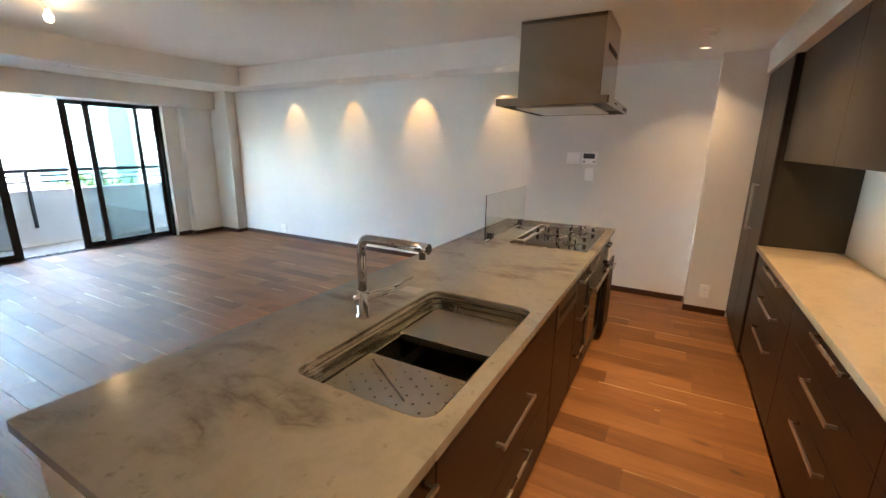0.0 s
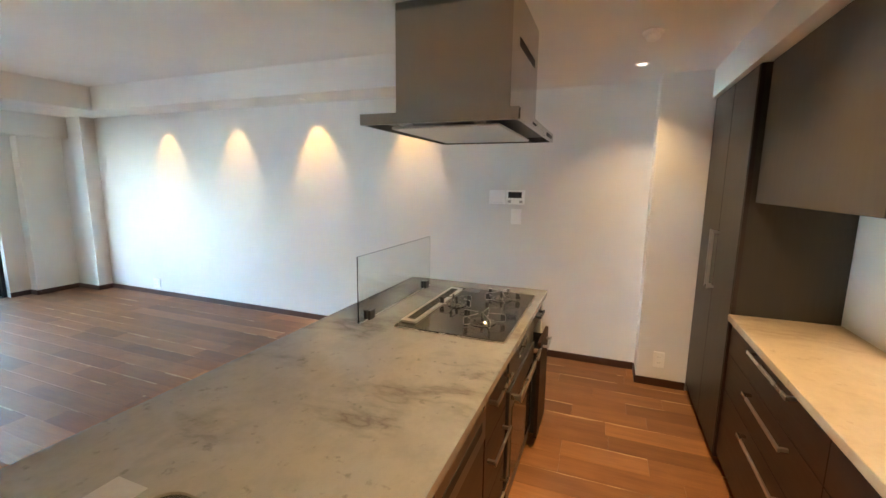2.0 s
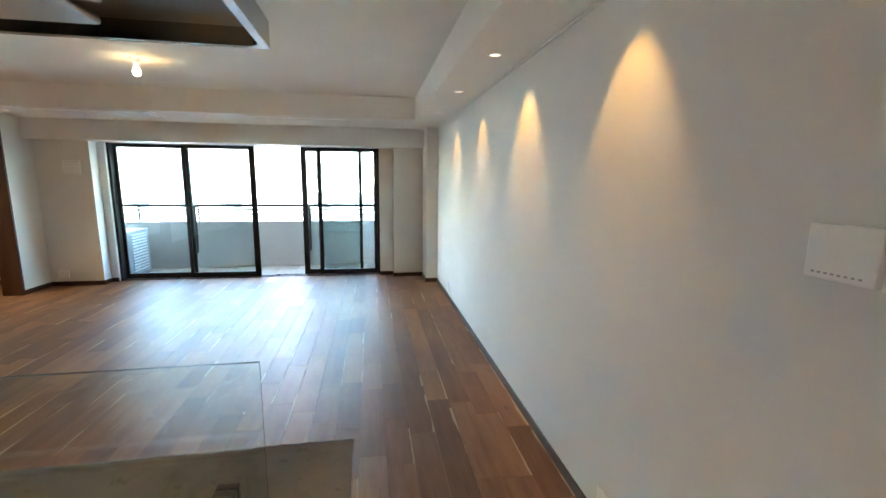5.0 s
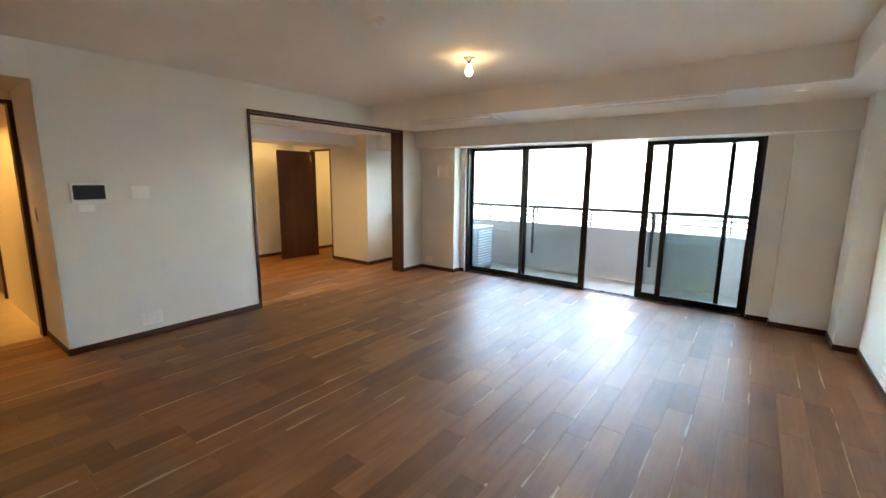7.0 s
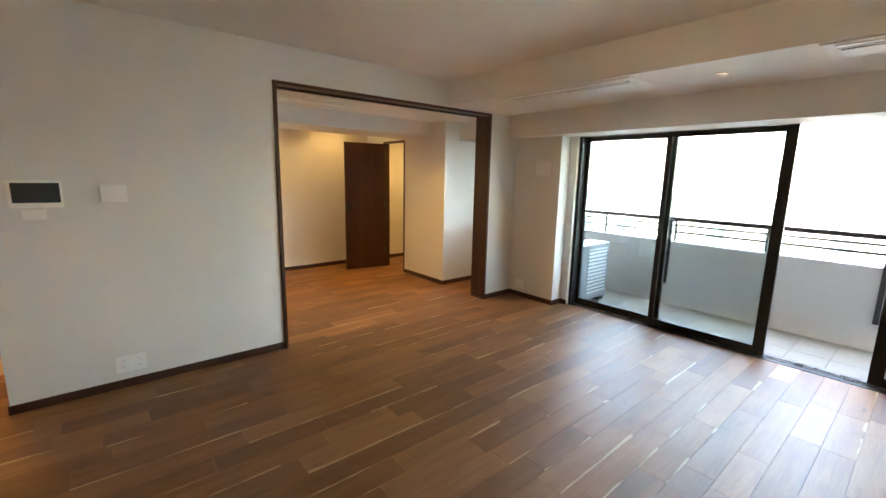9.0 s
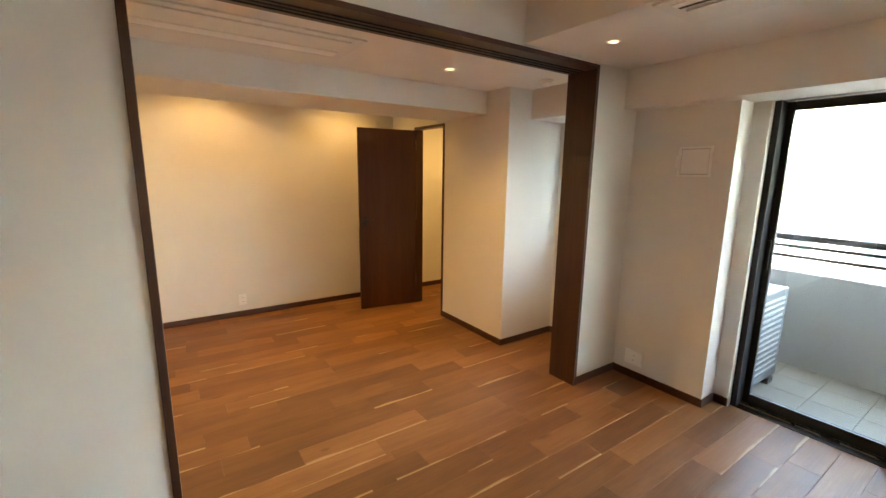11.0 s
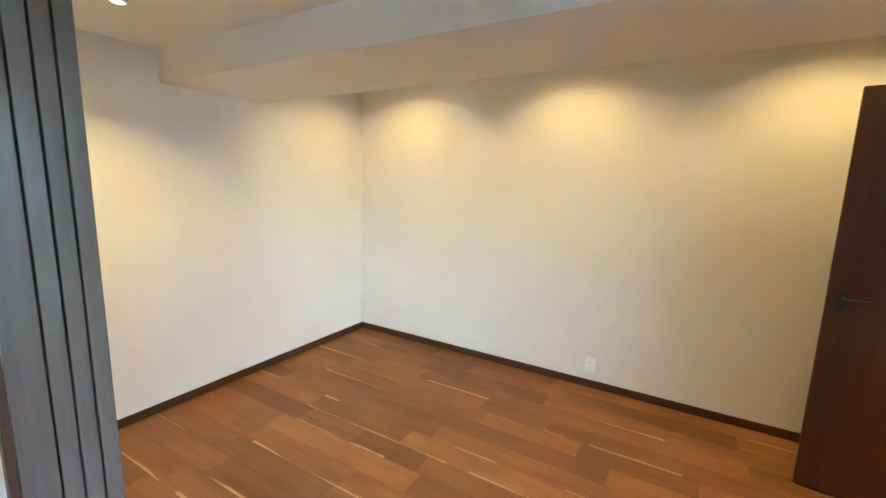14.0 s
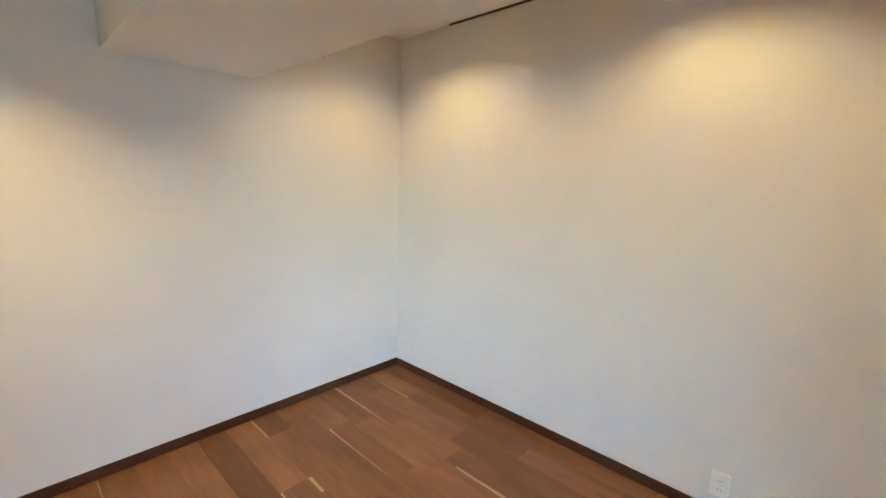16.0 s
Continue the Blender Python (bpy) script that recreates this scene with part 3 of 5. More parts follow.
part("head", B(-1.8695, -1.840, -4.24, -3.41, 2.10, 2.14, bevel=0.002), M_TRIM, fr)
part("closed_leaf", B(-1.8695, -1.862, -4.19, -3.46, 0.008, 2.10), M_DOOR, fr)


def leaf(name, label, hinge, tip, height):
    """A flush door leaf from its hinge to its tip in plan, with lever handles."""
    h, t = Vector((*hinge, 0)), Vector((*tip, 0))
    d = (t - h).normalized()
    nrm = Vector((-d.y, d.x, 0))
    width = (t - h).length
    dr = thing(name, (h.x, h.y, 0), label, "door")

    def placed(bm):
        bm.transform(Matrix.Translation(h) @ Matrix((d, nrm, (0, 0, 1))).transposed().to_4x4())
        return bm

    part("leaf", placed(B(0, width, -0.018, 0.018, 0.008, height, bevel=0.0025)), M_DOOR, dr)
    for side in (1, -1):
        bm = bmesh.new()
        box(bm, width - 0.078, width - 0.042, side * 0.018 - 0.004, side * 0.018 + 0.004, 0.955, 1.055, bevel=0.003)
        rose = part("handle_plate", placed(bm), M_IRON, dr)
        bm = bmesh.new()
        tube(bm, [(width - 0.06, side * 0.02, 1.02), (width - 0.06, side * 0.045, 1.02), (width - 0.072, side * 0.050, 1.02), (width - 0.155, side * 0.050, 1.02)], 0.006)
        part("lever", placed(bm), M_IRON, rose)
    part("latch_plate", placed(B(width, width + 0.0015, -0.01, 0.01, 0.92, 1.06)), M_SATIN, dr)
    for z in (0.25, 1.0, 1.8):
        part("hinge", placed(cyl(bmesh.new(), (-0.004, 0.02, z), (-0.004, 0.02, z + 0.09), 0.007, n=10)), M_DARKSTEEL, dr)
    return dr


leaf("closet_door", "dark walnut-veneer flush door standing wide open", (-6.076, -2.998), (-5.425, -3.085), 2.00)
leaf("hall_door", "dark walnut-veneer flush door standing ajar in the hall", (-0.96, -1.55), (-1.474, -2.21), 2.10)
leaf("hall_side_door", "dark walnut-veneer flush door standing open at the back of the hall", (-0.95, -3.60), (-1.525, -3.83), 2.10)
hd = thing("hall_cupboard_door", (-1.3, -5.05, 0), "pale cream cupboard door with a slim bar handle", "door")
part("panel", B(-1.80, -0.98, -5.0495, -5.025, 0.02, 2.1, bevel=0.003), M_EDGE, hd)
part("handle", B(-1.60, -1.582, -5.025, -4.998, 0.95, 1.17, bevel=0.004), M_SATIN, hd)


# ---- balcony and what lies beyond ----
structure("balcony_slab", B(-8.40, -7.0, -1.6, 6.2, -0.35, -0.112), M_CONC, "grey concrete balcony slab", "balcony")
structure("parapet", B(-8.33, -8.15, -1.6, 6.2, -0.112, 0.74, bevel=0.01), M_CONC, "pale grey rendered balcony parapet", "parapet")
# unseen overhead slab, added to keep sky light off parapet and tiles
structure("balcony_shade_slab", B(-8.35, -7.0, -1.6, 6.2, 2.62, 2.80), M_CONC, "grey concrete slab added unseen over the balcony to shade it", "ceiling")
bm = B(-8.15, -7.0, 5.9, 6.2, -0.112, 2.62)
box(bm, -8.15, -7.0, -1.6, -1.45, -0.112, 2.62)
structure("balcony_end_wall", bm, M_CONC, "pale grey rendered balcony end wall", "wall")
structure("outer_wall", B(-7.02, -7.0, 4.95, 6.2, -0.112, 2.62), M_CONC, "pale grey outside wall of the balcony", "wall")
rail = thing("balcony_railing", (-8.24, 2.0, 0.74), "dark grey metal railing on the balcony parapet", "railing")
part("top_rail", B(-8.265, -8.215, -1.45, 5.9, 1.000, 1.055, bevel=0.006), M_RAIL, rail)
for z in (0.845, 0.935):
    part("bar", B(-8.247, -8.233, -1.45, 5.9, z, z + 0.028), M_RAIL, rail)
for k in range(8):
    y = -1.25 + 0.98 * k
    part("post", B(-8.258, -8.222, y - 0.012, y + 0.012, 0.735, 1.026), M_RAIL, rail)
for y in (0.68, 2.66, 4.64):
    br = thing("balcony_bracket", (-8.13, y, 0.18), "dark grey metal bar hanging inside the parapet", "bracket", "parapet brackets")
    part("arm", B(-8.148, -8.125, y - 0.022, y + 0.022, 0.18, 1.02, bevel=0.004), M_RAIL, br)
    part("hook", B(-8.262, -8.125, y - 0.02, y + 0.02, 0.985, 1.022, bevel=0.004), M_RAIL, br)

ac = thing("outdoor_unit", (-7.37, -0.09, -0.1), "white outdoor air-conditioner unit with a slatted grille", "air conditioner")
part("casing", B(-7.77, -6.99, -0.25, 0.072, -0.06, 0.68, bevel=0.012), M_ACPAINT, ac)
for k in range(2):
    part("foot", B(-7.66 + 0.44 * k, -7.56 + 0.44 * k, -0.27, 0.09, -0.10, -0.055), M_IRON, ac)
part("grille_back", B(-7.70, -7.25, 0.0725, 0.076, 0.0, 0.62), M_PLASTIC2, ac)
for k in range(13):
    part("slat", B(-7.71, -7.24, 0.076, 0.086, 0.01 + 0.048 * k, 0.026 + 0.048 * k), M_ACPAINT, ac)

# greenery below rail height, and neighbours across the street
structure("ground", B(-400, 300, -300, 300, -9.3, -9.0), M_GROUND, "grey asphalt ground far below the balcony", "ground")
rng = random.Random(7)


def tree(x, y, top, spread):
    base = -9.0
    tr = thing("tree", (x, y, base), "broad green leafy street tree seen over the parapet", "tree", "street trees")
    bm = bmesh.new()
    pts = [(x + rng.uniform(-0.1, 0.1), y + rng.uniform(-0.1, 0.1), base + (top - base) * 0.8 * k / 5) for k in range(6)]
    for k in range(5):
        cyl(bm, pts[k], pts[k + 1], 0.22 - 0.035 * k, 0.185 - 0.035 * k, 10)
    for k in range(7):
        a = rng.uniform(0, 6.28)
        p = Vector(pts[3 + k % 3])
        q = p + Vector((math.cos(a) * spread * 0.7, math.sin(a) * spread * 0.7, rng.uniform(0.3, 1.2)))
        cyl(bm, p, q, 0.06, 0.02, 6)
    part("trunk", bm, M_BARK, tr)
    verts, faces = [], []
    for _ in range(2600):
        while True:
            v = Vector((rng.uniform(-1, 1), rng.uniform(-1, 1), rng.uniform(-1, 1)))
            if 0.25 < v.length < 1:
                break
        lump = 0.75 + 0.35 * noise.noise(Vector((v.x * 2.2 + x, v.y * 2.2 + y, v.z * 2.2)))
        c = Vector((x + v.x * spread * lump, y + v.y * spread * lump, top - spread * 0.75 + v.z * spread * 0.75 * lump))
        s = rng.uniform(0.05, 0.12)
        e = Euler((rng.uniform(0, 6), rng.uniform(0, 6), rng.uniform(0, 6))).to_matrix()
        n0 = len(verts)
        for dx, dy in ((-1.4, 0), (0, -0.7), (1.4, 0), (0, 0.7)):
            verts.append(c + e @ Vector((dx * s, dy * s, 0.15 * s * abs(dx))))
        faces.append((n0, n0 + 1, n0 + 2, n0 + 3))
    me = bpy.data.meshes.new("crown")
    me.from_pydata([tuple(v - Vector((x, y, base))) for v in verts], [], faces)
    me.materials.append(M_LEAF)
    cr = new("crown", me)
    cr.parent = tr


for x, y, top, spread in ((-20.5, 8.6, 0.6, 2.4), (-19.0, 11.6, 0.65, 2.4), (-21.5, 5.6, 0.0, 2.3), (-18.0, 14.8, 0.7, 2.5), (-22.5, 2.4, -0.8, 2.1)):
    tree(x, y, top, spread)


def neighbour(x, y0, y1, top, label, cladding, bays, floors, skin):
    b = thing("neighbour_building", (x, (y0 + y1) / 2, -9.0), label, "building")
    part("wall", B(x - 12, x, y0, y1, -9.0, top), skin, b)
    part("roof", B(x - 12.3, x + 0.3, y0 - 0.3, y1 + 0.3, top, top + 0.5), skin, b)
    step = (y1 - y0) / bays
    for i in range(bays):
        ya = y0 + step * i
        if cladding:
            part("cladding", B(x, x + 0.12, ya + step * 0.12, ya + step * 0.42, -8.5, top - 0.6), M_FACADE2, b)
        for k in range(floors):
            z = -7.4 + 3.0 * k
            w = part("window", B(x, x + 0.05, ya + step * 0.55, ya + step * 0.88, z, z + 1.5), M_FWIN, b)
            part("sill", B(x, x + 0.18, ya + step * 0.52, ya + step * 0.91, z - 0.14, z - 0.02), skin, w)
    return b


neighbour(-34, 10.5, 27, 22, "pale grey tower with teal cladding strips across the street", True, 4, 9, M_FACADE)
neighbour(-46, -26, 4, 12.5, "pale white apartment block across the street", False, 7, 6, M_FACADE3)

# ---- kitchen island ----
IX0, IX1, IY0, IY1, ZC = -1.025, -0.106, 0.42, 3.745, 0.85
island_end = thing("kitchen_island", (-0.6, 2.0, 0), "pale stone-coloured end and back panels of the kitchen island", "kitchen island")
part("end_panel", B(-0.99, -0.125, 3.685, 3.725, 0.0, ZC - 0.032, bevel=0.003), M_EDGE, island_end)
part("end_panel", B(-0.99, -0.125, 0.45, 0.475, 0.0, ZC - 0.032, bevel=0.003), M_EDGE, island_end)
part("back_panel", B(-0.99, -0.965, 0.475, 3.685, 0.0, ZC - 0.032, bevel=0.003), M_EDGE, island_end)

SX0, SX1, SY0, SY1 = -0.630, -0.163, 0.905, 1.722
bm = slab(bmesh.new(), rounded(IX0, IX1, IY0, IY1, 0.006, 2), [rounded(SX0, SX1, SY0, SY1, 0.055)], ZC - 0.032, ZC)
worktop = tagged(part("island_worktop", bm, M_STONE), "grey-beige veined stone island worktop with a sink cut-out", "worktop")
bv = worktop.modifiers.new("edge", "BEVEL")
bv.width, bv.segments, bv.limit_method = 0.003, 2, "ANGLE"


def bar_handle(parent, axis, a, b, fixed, z0, z1, out, mat):
    """A flat bar handle standing off a front on two feet. axis y: runs along y at height z0; axis z: upright."""
    x, o = fixed, out
    bm = bmesh.new()
    lo, hi = min(x + o, x + o * 1.35), max(x + o, x + o * 1.35)
    if axis == "y":
        box(bm, lo, hi, a, b, z0 - 0.008, z0 + 0.008, bevel=0.002)
        for y in (a + 0.012, b - 0.012):
            box(bm, min(x, x + o), max(x, x + o), y - 0.006, y + 0.006, z0 - 0.006, z0 + 0.006)
    else:
        box(bm, lo, hi, a - 0.008, a + 0.008, z0, z1, bevel=0.002)
        for z in (z0 + 0.012, z1 - 0.012):
            box(bm, min(x, x + o), max(x, x + o), a - 0.006, a + 0.006, z - 0.006, z + 0.006)
    return part("handle", bm, mat, parent, "satin metal bar handle")


def drawer_unit(name, label, group, x_front, x_back, y0, y1, drawers, sign, handle, mat=M_CAB, top=ZC - 0.034):
    """A base unit: carcass, toe kick and drawer fronts. sign: the way in which the front faces along x."""
    cab = thing(name, ((x_front + x_back) / 2, (y0 + y1) / 2, 0), label, "cabinet", group)
    inner = x_front - sign * 0.020
    bm = B(min(inner, x_back), max(inner, x_back), y0 + 0.001, y1 - 0.001, 0.075, top)
    part("carcass", bm, M_BLACK, cab)
    kick = x_front - sign * 0.05
    part("toe_kick", B(min(kick, kick - sign * 0.015), max(kick, kick - sign * 0.015), y0 + 0.001, y1 - 0.001, 0.0, 0.075), M_BLACK, cab)
    lo, hi = sorted((x_front, x_front - sign * 0.018))
    for z0, z1, zh in drawers:
        f = part("drawer_front", B(lo, hi, y0 + 0.0015, y1 - 0.0015, z0 + 0.0015, z1 - 0.0015, bevel=0.0015, seg=1), mat, cab)
        if handle and zh:
            bar_handle(f, "y", handle[0], handle[1], x_front, zh, None, sign * 0.026, M_SATIN)
    return cab


FX = -0.128
drawer_unit("island_drawer_unit", "dark espresso drawer unit at the end of the island", "island units", FX, -0.96, 0.48, 0.875, [(0.075, 0.40, 0.34), (0.40, 0.64, 0.585), (0.64, 0.812, 0.765)], 1, (0.53, 0.83))
# the sink unit is open at the top for the basin
su = thing("sink_unit", (-0.54, 1.49, 0), "dark espresso drawer unit under the sink", "cabinet", "island units")
part("carcass", B(-0.96, -0.148, 0.877, 1.985, 0.075, 0.60), M_BLACK, su)
part("toe_kick", B(-0.193, -0.178, 0.877, 1.985, 0.0, 0.075), M_BLACK, su)
for z0, z1, zh, hy in ((0.075, 0.36, 0.30, None), (0.36, 0.812, 0.55, None)):
    f = part("drawer_front", B(-0.146, FX, 0.8785, 1.9835, z0 + 0.0015, z1 - 0.0015, bevel=0.0015, seg=1), M_CAB, su)
    bar_handle(f, "y", 1.26, 1.60, FX, zh, None, 0.026, M_SATIN)

dw = thing("dishwasher", (-0.5, 2.22, 0), "built-in dishwasher with a steel control band and dark front", "dishwasher")
part("body", B(-0.96, -0.150, 1.99, 2.44, 0.075, 0.814), M_BLACK, dw)
part("front", B(-0.150, FX, 1.992, 2.438, 0.08, 0.645, bevel=0.002), M_CAB, dw)
band = part("control_band", B(-0.150, FX + 0.004, 1.992, 2.438, 0.65, 0.812, bevel=0.003), M_DARKSTEEL, dw, "dark steel band")
part("grip_slot", B(FX + 0.0041, FX + 0.0055, 2.04, 2.39, 0.70, 0.735), M_BLACK, band)
part("button", cyl(bmesh.new(), (FX + 0.004, 2.41, 0.775), (FX + 0.008, 2.41, 0.775), 0.008, n=14), M_SATIN, band)
part("toe_kick", B(-0.193, -0.178, 1.992, 2.438, 0.0, 0.075), M_BLACK, dw)
drawer_unit("island_drawer_unit", "slim dark espresso drawer unit beside the oven", "island units", FX, -0.96, 2.445, 2.765, [(0.075, 0.36, 0.30), (0.36, 0.60, 0.53), (0.60, 0.812, 0.755)], 1, (2.48, 2.73))

oven = thing("gas_oven", (-0.5, 3.08, 0), "built-in dark steel and black glass gas oven under the hob", "oven")
part("body", B(-0.90, -0.150, 2.77, 3.38, 0.075, 0.80), M_BLACK, oven)
panel = part("control_panel", B(-0.150, FX + 0.006, 2.772, 3.378, 0.66, 0.812, bevel=0.003), M_DARKSTEEL, oven, "dark steel panel")
part("display", B(FX + 0.006, FX + 0.0075, 2.98, 3.17, 0.715, 0.760), M_OVENGLASS, panel)
od = part("oven_door", B(-0.150, FX + 0.012, 2.774, 3.376, 0.15, 0.652, bevel=0.004), M_DARKSTEEL, oven)
part("door_glass", B(FX + 0.012, FX + 0.0145, 2.83, 3.32, 0.20, 0.555, bevel=0.001, seg=1), M_OVENGLASS, od, "black glass")
bm = B(FX + 0.046, FX + 0.058, 2.80, 3.35, 0.600, 0.634, bevel=0.004)
for y in (2.812, 3.338):
    box(bm, FX + 0.012, FX + 0.048, y - 0.010, y + 0.010, 0.606, 0.628, bevel=0.003)
part("handle", bm, M_SATIN, od, "wide flat satin metal bar handle")
part("lower_panel", B(-0.150, FX, 2.774, 3.376, 0.08, 0.145), M_DARKSTEEL, oven)
part("toe_kick", B(-0.193, -0.178, 2.774, 3.376, 0.0, 0.075), M_BLACK, oven)

su = thing("pull_out_unit", (-0.5, 3.53, 0), "narrow dark pull-out unit standing slightly open", "cabinet", "island units")
part("carcass", B(-0.96, -0.20, 3.385, 3.682, 0.075, 0.812), M_BLACK, su)
f = part("drawer_front", B(-0.146, FX, 3.387, 3.680, 0.70, 0.812, bevel=0.0015, seg=1), M_CAB, su)
bar_handle(f, "y", 3.46, 3.60, FX, 0.76, None, 0.024, M_IRON)
f = part("pull_out_front", B(-0.098, -0.080, 3.387, 3.680, 0.08, 0.645, bevel=0.0015, seg=1), M_CAB, su)
bar_handle(f, "y", 3.45, 3.61, -0.080, 0.60, None, 0.024, M_SATIN)
part("pull_out_side", B(-0.20, -0.098, 3.40, 3.412, 0.10, 0.60), M_BLACK, su)
part("pull_out_side", B(-0.20, -0.098, 3.655, 3.667, 0.10, 0.60), M_BLACK, su)
part("toe_kick", B(-0.193, -0.178, 3.387, 3.680, 0.0, 0.075), M_BLACK, su)


# ---- sink ----
def basin(bm, loops):
    """A bowl through a stack of rounded outlines (x0, x1, y0, y1, r, z)."""
    rings = []
    for x0, x1, y0, y1, r, z in loops:
        rings.append([bm.verts.new((x, y, z)) for x, y in rounded(x0, x1, y0, y1, r, 6)])
    n = len(rings[0])
    for a, b in zip(rings, rings[1:]):
        for i in range(n):
            bm.faces.new((a[i], a[(i + 1) % n], b[(i + 1) % n], b[i]))
    bm.faces.new(rings[-1])
    return bm


sink = thing("kitchen_sink", (-0.395, 1.32, 0.62), "brushed stainless steel undermount sink with a stepped rim", "sink")
a, b, c, d = SX0, SX1, SY0, SY1
bm = basin(bmesh.new(), [(a - 0.012, b + 0.012, c - 0.012, d + 0.012, 0.06, 0.8165), (a + 0.004, b - 0.004, c + 0.004, d - 0.004, 0.055, 0.8165),
                         (a + 0.010, b - 0.010, c + 0.010, d - 0.010, 0.052, 0.812), (a + 0.012, b - 0.012, c + 0.012, d - 0.012, 0.05, 0.800),
                         (a + 0.026, b - 0.026, c + 0.026, d - 0.026, 0.045, 0.797), (a + 0.030, b - 0.030, c + 0.030, d - 0.030, 0.042, 0.780),
                         (a + 0.034, b - 0.034, c + 0.034, d - 0.034, 0.045, 0.652), (a + 0.060, b - 0.060, c + 0.060, d - 0.060, 0.05, 0.630)])
bowl = part("bowl", bm, M_SINK, sink)
sol = bowl.modifiers.new("sheet", "SOLIDIFY")
sol.thickness, sol.offset = 0.0012, -1
part("rim_lip", slab(bmesh.new(), rounded(a - 0.002, b + 0.002, c - 0.002, d + 0.002, 0.056, 6), [rounded(a + 0.008, b - 0.008, c + 0.008, d - 0.008, 0.05, 6)], 0.838, 0.8425), M_SINK, sink)
bm = bmesh.new()
lathe(bm, (-0.41, 1.32, 0.631), [(0.088, 0.0), (0.088, 0.004), (0.075, 0.006), (0.070, 0.002), (0.055, 0.002), (0.052, 0.006), (0.0, 0.007)])
part("drain", bm, M_CHROME, sink)
step = part("step_plate", B(-0.592, -0.198, 1.405, 1.690, 0.7715, 0.775, bevel=0.001), M_SINKPLATE, sink, "smooth steel plate over the far end of the bowl")
part("lip", B(-0.576, -0.214, 1.400, 1.405, 0.750, 0.775), M_SINK, step)

ZD = 0.772
for x0, x1 in ((-0.597, -0.583), (-0.207, -0.193)):
    part("ledge", B(x0, x1, 0.935, 1.705, ZD - 0.006, ZD - 0.001, bevel=0.001, seg=1), M_SINK, sink)
holes = []
for i in range(10):
    for j in range(10):
        x, y = -0.566 + 0.038 * i, 0.962 + 0.0265 * j
        if (i + j) % 2 == 0:
            holes.append([(x + 0.0042 * math.cos(2 * math.pi * k / 8), y + 0.0042 * math.sin(2 * math.pi * k / 8)) for k in range(8)])
bm = slab(bmesh.new(), rounded(-0.592, -0.198, 0.930, 1.222, 0.012, 3), holes, ZD - 0.002, ZD + 0.001)
drainer = tagged(part("drainer_plate", bm, M_SINKPLATE), "perforated stainless steel drainer plate lying in the sink", "drainer plate")
# chrome bar laid on the plate to draw a diagonal reflection
bm = box(bmesh.new(), -0.135, 0.135, -0.004, 0.004, 0.0, 0.004, bevel=0.0015, seg=1)
bm.transform(pose(-0.44, 1.112, ZD + 0.0008, 0, 0, -33))
part("reflection_bar", bm, M_CHROME, drainer)

# ---- tap ----
tap = thing("kitchen_tap", (-0.70, 1.318, ZC), "chrome kitchen tap with a square-bent spout and side lever", "tap")
bm = lathe(bmesh.new(), (-0.70, 1.318, ZC), [(0.028, 0.0), (0.028, 0.005), (0.0215, 0.008), (0.0215, 0.10), (0.020, 0.104), (0.017, 0.107)])
part("base", bm, M_CHROME, tap)
pts = [(-0.70, 1.318, ZC + 0.10), (-0.70, 1.318, ZC + 0.27)]
for k in range(1, 7):
    ang = radians(15 * k)
    pts.append((-0.70 + 0.035 * (1 - math.cos(ang)), 1.318, ZC + 0.27 + 0.035 * math.sin(ang)))
pts += [(-0.60, 1.316, ZC + 0.306), (-0.435, 1.304, ZC + 0.306)]
part("spout", tube(bmesh.new(), pts, 0.0165, 20), M_CHROME, tap)
head = part("spray_head", cyl(bmesh.new(), (-0.4345, 1.304, ZC + 0.306), (-0.404, 1.302, ZC + 0.305), 0.0178, n=24), M_CHROME, tap, "chrome spray head with a dark open end")
part("nozzle", cyl(bmesh.new(), (-0.430, 1.304, ZC + 0.296), (-0.431, 1.304, ZC + 0.268), 0.0125, n=18), M_DARKSTEEL, head)
part("face", cyl(bmesh.new(), (-0.404, 1.302, ZC + 0.305), (-0.4025, 1.302, ZC + 0.305), 0.0150, n=20), M_BLACK, head)
part("lever_body", tube(bmesh.new(), [(-0.724, 1.296, ZC + 0.068), (-0.70, 1.318, ZC + 0.075), (-0.655, 1.36, ZC + 0.088), (-0.610, 1.400, ZC + 0.101)], 0.0165, 18), M_CHROME, tap)
part("lever", tube(bmesh.new(), [(-0.612, 1.398, ZC + 0.112), (-0.592, 1.417, ZC + 0.125), (-0.560, 1.446, ZC + 0.150)], 0.0055, 10), M_CHROME, tap)
st = tagged(part("worktop_sticker", B(-0.755, -0.66, 1.63, 1.70, ZC + 0.0002, ZC + 0.0012), M_STICKER), "pale translucent sticker on the worktop beside the sink", "sticker")

# ---- gas hob ----
HX0, HX1, HY0, HY1, ZH = -0.655, -0.152, 2.79, 3.565, ZC
hob = thing("gas_hob", (-0.40, 3.18, ZC), "black glass three-burner gas hob with wire pan supports", "gas hob")
bm = slab(bmesh.new(), rounded(HX0, HX1, HY0, HY1, 0.012, 4), [], ZH + 0.0005, ZH + 0.009)
part("glass_top", bm, M_HOBGLASS, hob)
part("trim", slab(bmesh.new(), rounded(HX0 - 0.004, HX1 + 0.004, HY0 - 0.004, HY1 + 0.004, 0.014, 4), [rounded(HX0 + 0.001, HX1 - 0.001, HY0 + 0.001, HY1 - 0.001, 0.011, 4)], ZH + 0.0004, ZH + 0.006), M_SATIN, hob)
